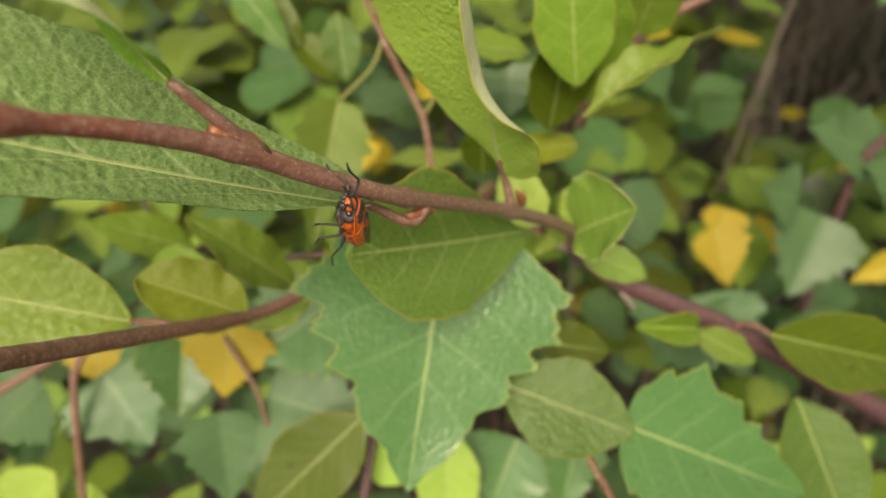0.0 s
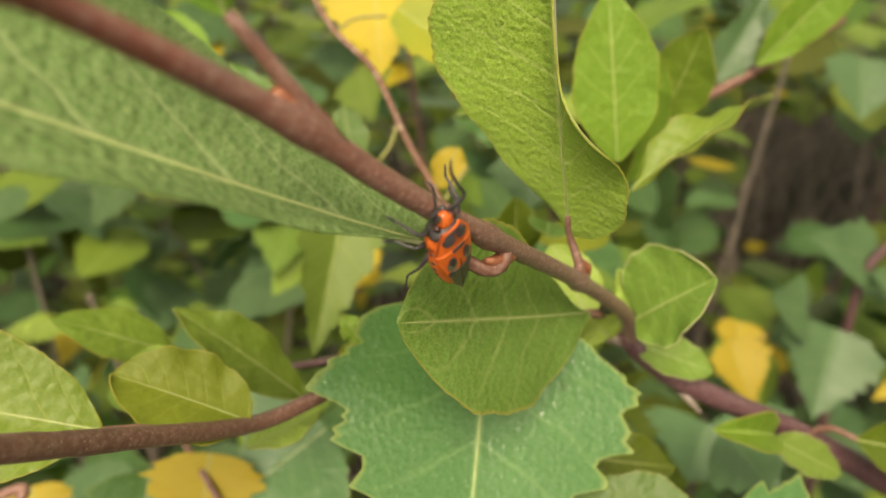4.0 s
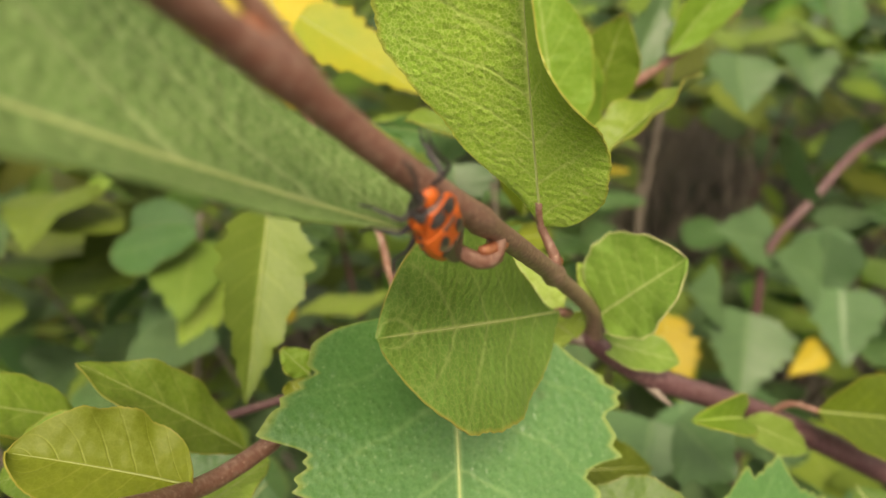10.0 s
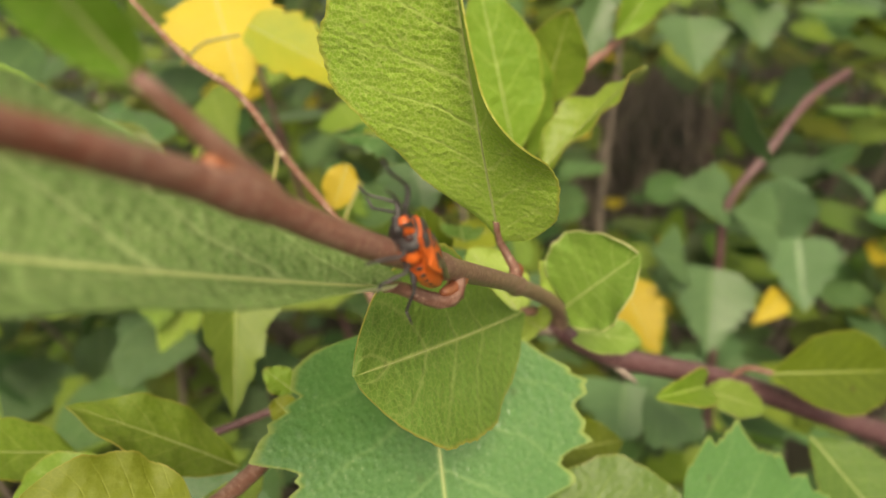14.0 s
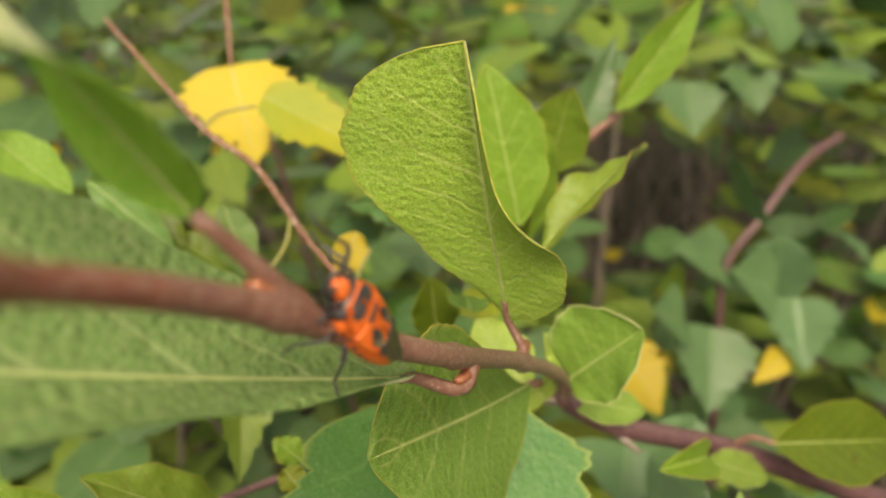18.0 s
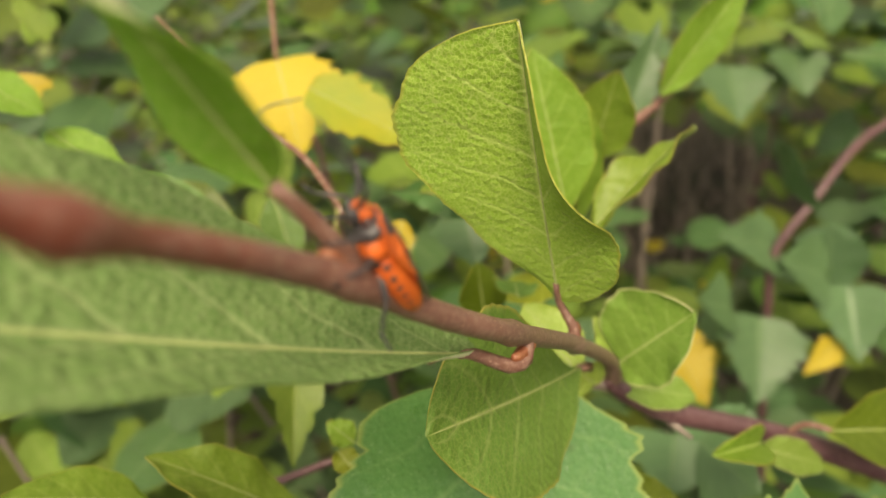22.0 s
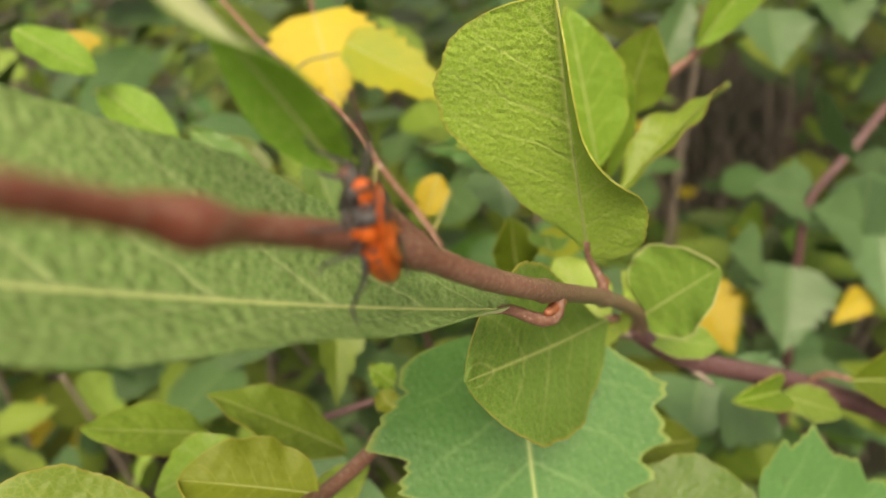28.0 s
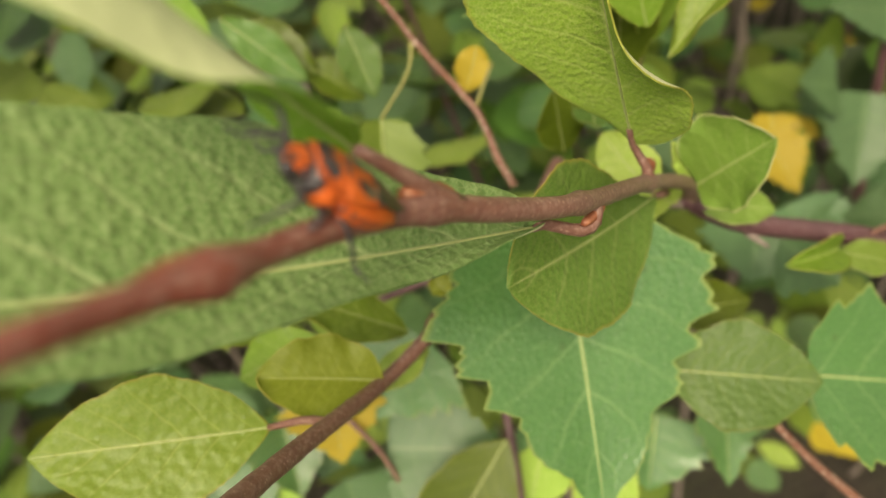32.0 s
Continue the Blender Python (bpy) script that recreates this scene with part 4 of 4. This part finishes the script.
def scatter_pose(rng, p, size):
    up = (UP + Vector((rng.gauss(0, 0.45), rng.gauss(-0.25, 0.4), rng.gauss(0, 0.4)))).normalized()
    along = Vector((rng.gauss(0, 1), rng.gauss(-0.3, 0.6), rng.gauss(-0.7, 0.8)))
    along = (along - up * along.dot(up)).normalized()
    m = Matrix((along.cross(up), along, up)).transposed().to_4x4() @ Matrix.Diagonal((size, size, size, 1))
    m.translation = p * MM
    return m


def gap(x, y, z):
    """Whether a place lies in the open gap between the bushes, where the shaded soil shows."""
    a, e = math.degrees(math.atan2(x, y)), math.degrees(math.atan2(z, y))
    return ((a - 29) / 6.5) ** 2 + ((e - 4) / 6.2) ** 2 < 1


SMALL = {}
for kind, mats in (("ovate", [BIRCH_GREY, BIRCH_GREY]), ("ovate", [BIRCH, BIRCH_GREY]), ("birch", [BIRCH_LIGHT, BIRCH_GREY]), ("birch", [YELLOW, YELLOW]), ("leaf", [WILLOW, UNDER_GREEN])):
    SMALL[len(SMALL)] = [leaf_mesh("leaf", kind, 1000.0, 450.0 if kind == "leaf" else 850.0, mats, f, c, 0, 25, 22, 3, 6, s)[0] for s, (f, c) in enumerate(((4, 14), (9, 30), (-3, 8)))]


def bush(label, count, ax, ez, dist, seed, weights):
    """A bush: thin stems up from the ground and leaves on them, spread over a fan of directions and distances."""
    rng = random.Random(seed)
    ob = thing("birch_bush", label, "bush", "bushes behind the twig")
    for s in range(7):
        a, d = radians(rng.uniform(*ax)), rng.uniform(*dist)
        p = Vector((math.tan(a) * d, d, rng.uniform(-0.1, 0.3) * d))
        foot = p - UP * (p.z * 0.88 - p.y * 0.47 + 690) + Vector((rng.uniform(-80, 80), 60, 0))
        midp = (p + foot) / 2 + Vector((rng.uniform(-40, 40), rng.uniform(-20, 60), 0))
        stem(ob, "stem", [tuple(foot), tuple(midp), tuple(p)], [2.6, 1.7, 0.8], BARK_PURPLE if s % 2 else BARK_GREY)
    done = 0
    while done < count:
        d = rng.uniform(*dist)
        a, e = radians(rng.uniform(*ax)), radians(rng.uniform(*ez))
        p = Vector((math.tan(a) * d, d, math.tan(e) * d))
        if gap(*p):
            continue
        k = rng.choices(range(5), weights)[0]
        leafy = new("leaf", SMALL[k][rng.randrange(3)])
        leafy.parent, leafy.matrix_local = ob, scatter_pose(rng, p, rng.uniform(0.018, 0.032))
        done += 1
    return ob


bush("bush of grey-green birch leaves behind the twig", 260, (14, 58), (-38, 32), (230, 420), 3, (4, 3, 3, 0.3, 1.2))
bush("bush of mixed green and yellowing leaves behind the twig", 260, (-20, 16), (-40, 32), (210, 420), 4, (3, 4, 3, 0.25, 2))
bush("bush of green birch leaves in the undergrowth", 260, (-48, -14), (-42, 32), (200, 420), 5, (3, 4, 3, 0.25, 2))


def thicket():
    """Low scrub all round: a ragged canopy of leaves, open where the camera and the near twigs are and in the shaded gap."""
    rng = random.Random(7)
    verts, faces, index, uvs = [], [], [], []
    shape = [(0, 0), (0.27, 0.12), (0.42, 0.34), (0.34, 0.62), (0.14, 0.88), (0, 1.0)]
    to_plant = PLANT.inverted()
    made = 0
    while made < 36000:
        far = rng.random() < 0.22
        x, y = (rng.uniform(-4, 4), rng.uniform(-3, 5)) if far else (rng.uniform(-1.5, 1.9), rng.uniform(0.15, 2.4))
        top = 0.50 + 0.28 * noise.noise((x * 1.3, y * 1.3, 3.0)) + 0.16 * noise.noise((x * 5, y * 5, 9.0)) + 0.12 * min(2.5, math.hypot(x, y))
        z = top - abs(rng.gauss(0, 0.16))
        q = to_plant @ Vector((x, y, z)) / MM
        if z < 0.02 or math.hypot(x, y + 0.1) < 0.32 and z > 0.12 or (q.y < 230 and q.y > -250 and abs(q.x) < 330) or (q.y > 0 and gap(*q)):
            continue
        made += 1
        m = PLANT @ scatter_pose(rng, q, rng.uniform(0.020, 0.040))
        f = rng.uniform(-0.10, 0.18)
        n = len(verts)
        pts = [(0, v, 0) for _, v in shape] + [(u, v, u * f) for u, v in shape[1:-1]] + [(-u, v, u * f) for u, v in shape[1:-1]]
        verts += [tuple(m @ Vector(p)) for p in pts]
        uvs += [(p[0] + 0.5, p[1]) for p in pts]
        k = rng.choices(range(5), (4.5, 4, 3.5, 0.25, 3.5))[0]
        for side in (6, 10):
            quads = [(0, side, 1), (1, side, side + 1, 2), (2, side + 1, side + 2, 3), (3, side + 2, side + 3, 4), (4, side + 3, 5)]
            faces += [tuple(n + i for i in (p if side == 6 else p[::-1])) for p in quads]
            index += [k] * 5
    me = mesh_object("undergrowth", verts, faces, [FAR_GREY, FAR_GREEN, FAR_LIGHT, YELLOW, FAR_LIGHT], index, uvs)
    tagged(new("undergrowth", me), "dense green undergrowth of small leaves further back", "undergrowth", kind="stuff")


thicket()


def dry_stems():
    """Thin bare stems and dead grass that stand in the shade between the bushes."""
    rng = random.Random(21)
    verts, faces = [], []
    for _ in range(700):
        x, y = rng.uniform(-1.0, 1.3), rng.uniform(0.45, 2.2)
        lean = Vector((rng.gauss(0, 0.45), rng.gauss(0, 0.35), 1)) * rng.uniform(0.15, 0.6)
        p = Vector((x, y, 0))
        line, rad = smooth_path([p, p + lean * 0.5 + Vector((rng.gauss(0, 0.02), rng.gauss(0, 0.02), 0)), p + lean], [0.0024, 0.0016, 0.0008], 0.08)
        v, f = tube(line, rad, 5, 0, 1.0)
        faces += [tuple(i + len(verts) for i in q) for q in f]
        verts += v
    me = mesh_object("dry_stems", verts, faces, [BARK_GREY])
    tagged(new("dry_stems", me), "thin bare brown stems standing in the undergrowth", "stems", kind="stuff")


dry_stems()

BUG_ROWS = [
    (0, -6.8, 62.1, -9.1, 96, -51, 81),
    (1, -7.0, 62.5, -8.8, 105, -52, 62),
    (2, -7.9, 63.2, -10.8, 109, -55, 56),
    (3, -5.7, 64.5, -8.9, 122, -45, 38),
    (6, -7.0, 63.9, -8.6, 130, -35, 22),
    (7, -7.8, 63.8, -8.3, 118, -56, 35),
    (8, -7.3, 65.2, -8.7, 132, -39, 18),
    (9, -6.7, 64.7, -7.8, 137, -35, 12),
    (10, -6.2, 65.5, -8.0, 138, -44, 13),
    (11, -4.4, 64.2, -6.4, 96, -47, 57),
    (12, -6.0, 62.4, -6.0, 95, -48, 56),
    (13, -4.0, 65.2, -7.3, 94, -53, 63),
    (16, -7.1, 60.7, -4.1, 60, -51, 93),
    (17, -8.3, 59.6, -4.5, 71, -51, 86),
    (18, -10.1, 57.2, -3.0, 104, -47, 42),
    (19, -10.9, 56.0, -1.8, 85, -39, 76),
    (20, -10.7, 56.3, -1.8, 72, -34, 89),
    (21, -12.0, 54.9, -0.4, 68, -40, 93),
    (22, -12.3, 54.5, -0.4, 69, -39, 91),
    (23, -12.2, 54.7, -1.1, 66, -41, 90),
    (24, -12.3, 54.8, -0.9, 67, -48, 93),
    (25, -12.8, 54.2, -0.5, 54, -47, 97),
    (28, -16.2, 48.8, 0.1, 89, -51, 81),
    (29, -16.2, 48.3, 1.8, 75, -45, 80),
    (30, -16.9, 47.6, 2.5, 76, -53, 84),
    (31, -17.2, 47.5, 2.5, 68, -53, 93),
    (32, -18.2, 46.1, 2.4, 61, -44, 99),
]


def motions():
    walk(bug, [(t, PLANT @ pose(x * MM, y * MM, z * MM, rx, ry, rz)) for t, x, y, z, rx, ry, rz in BUG_ROWS])


motions()
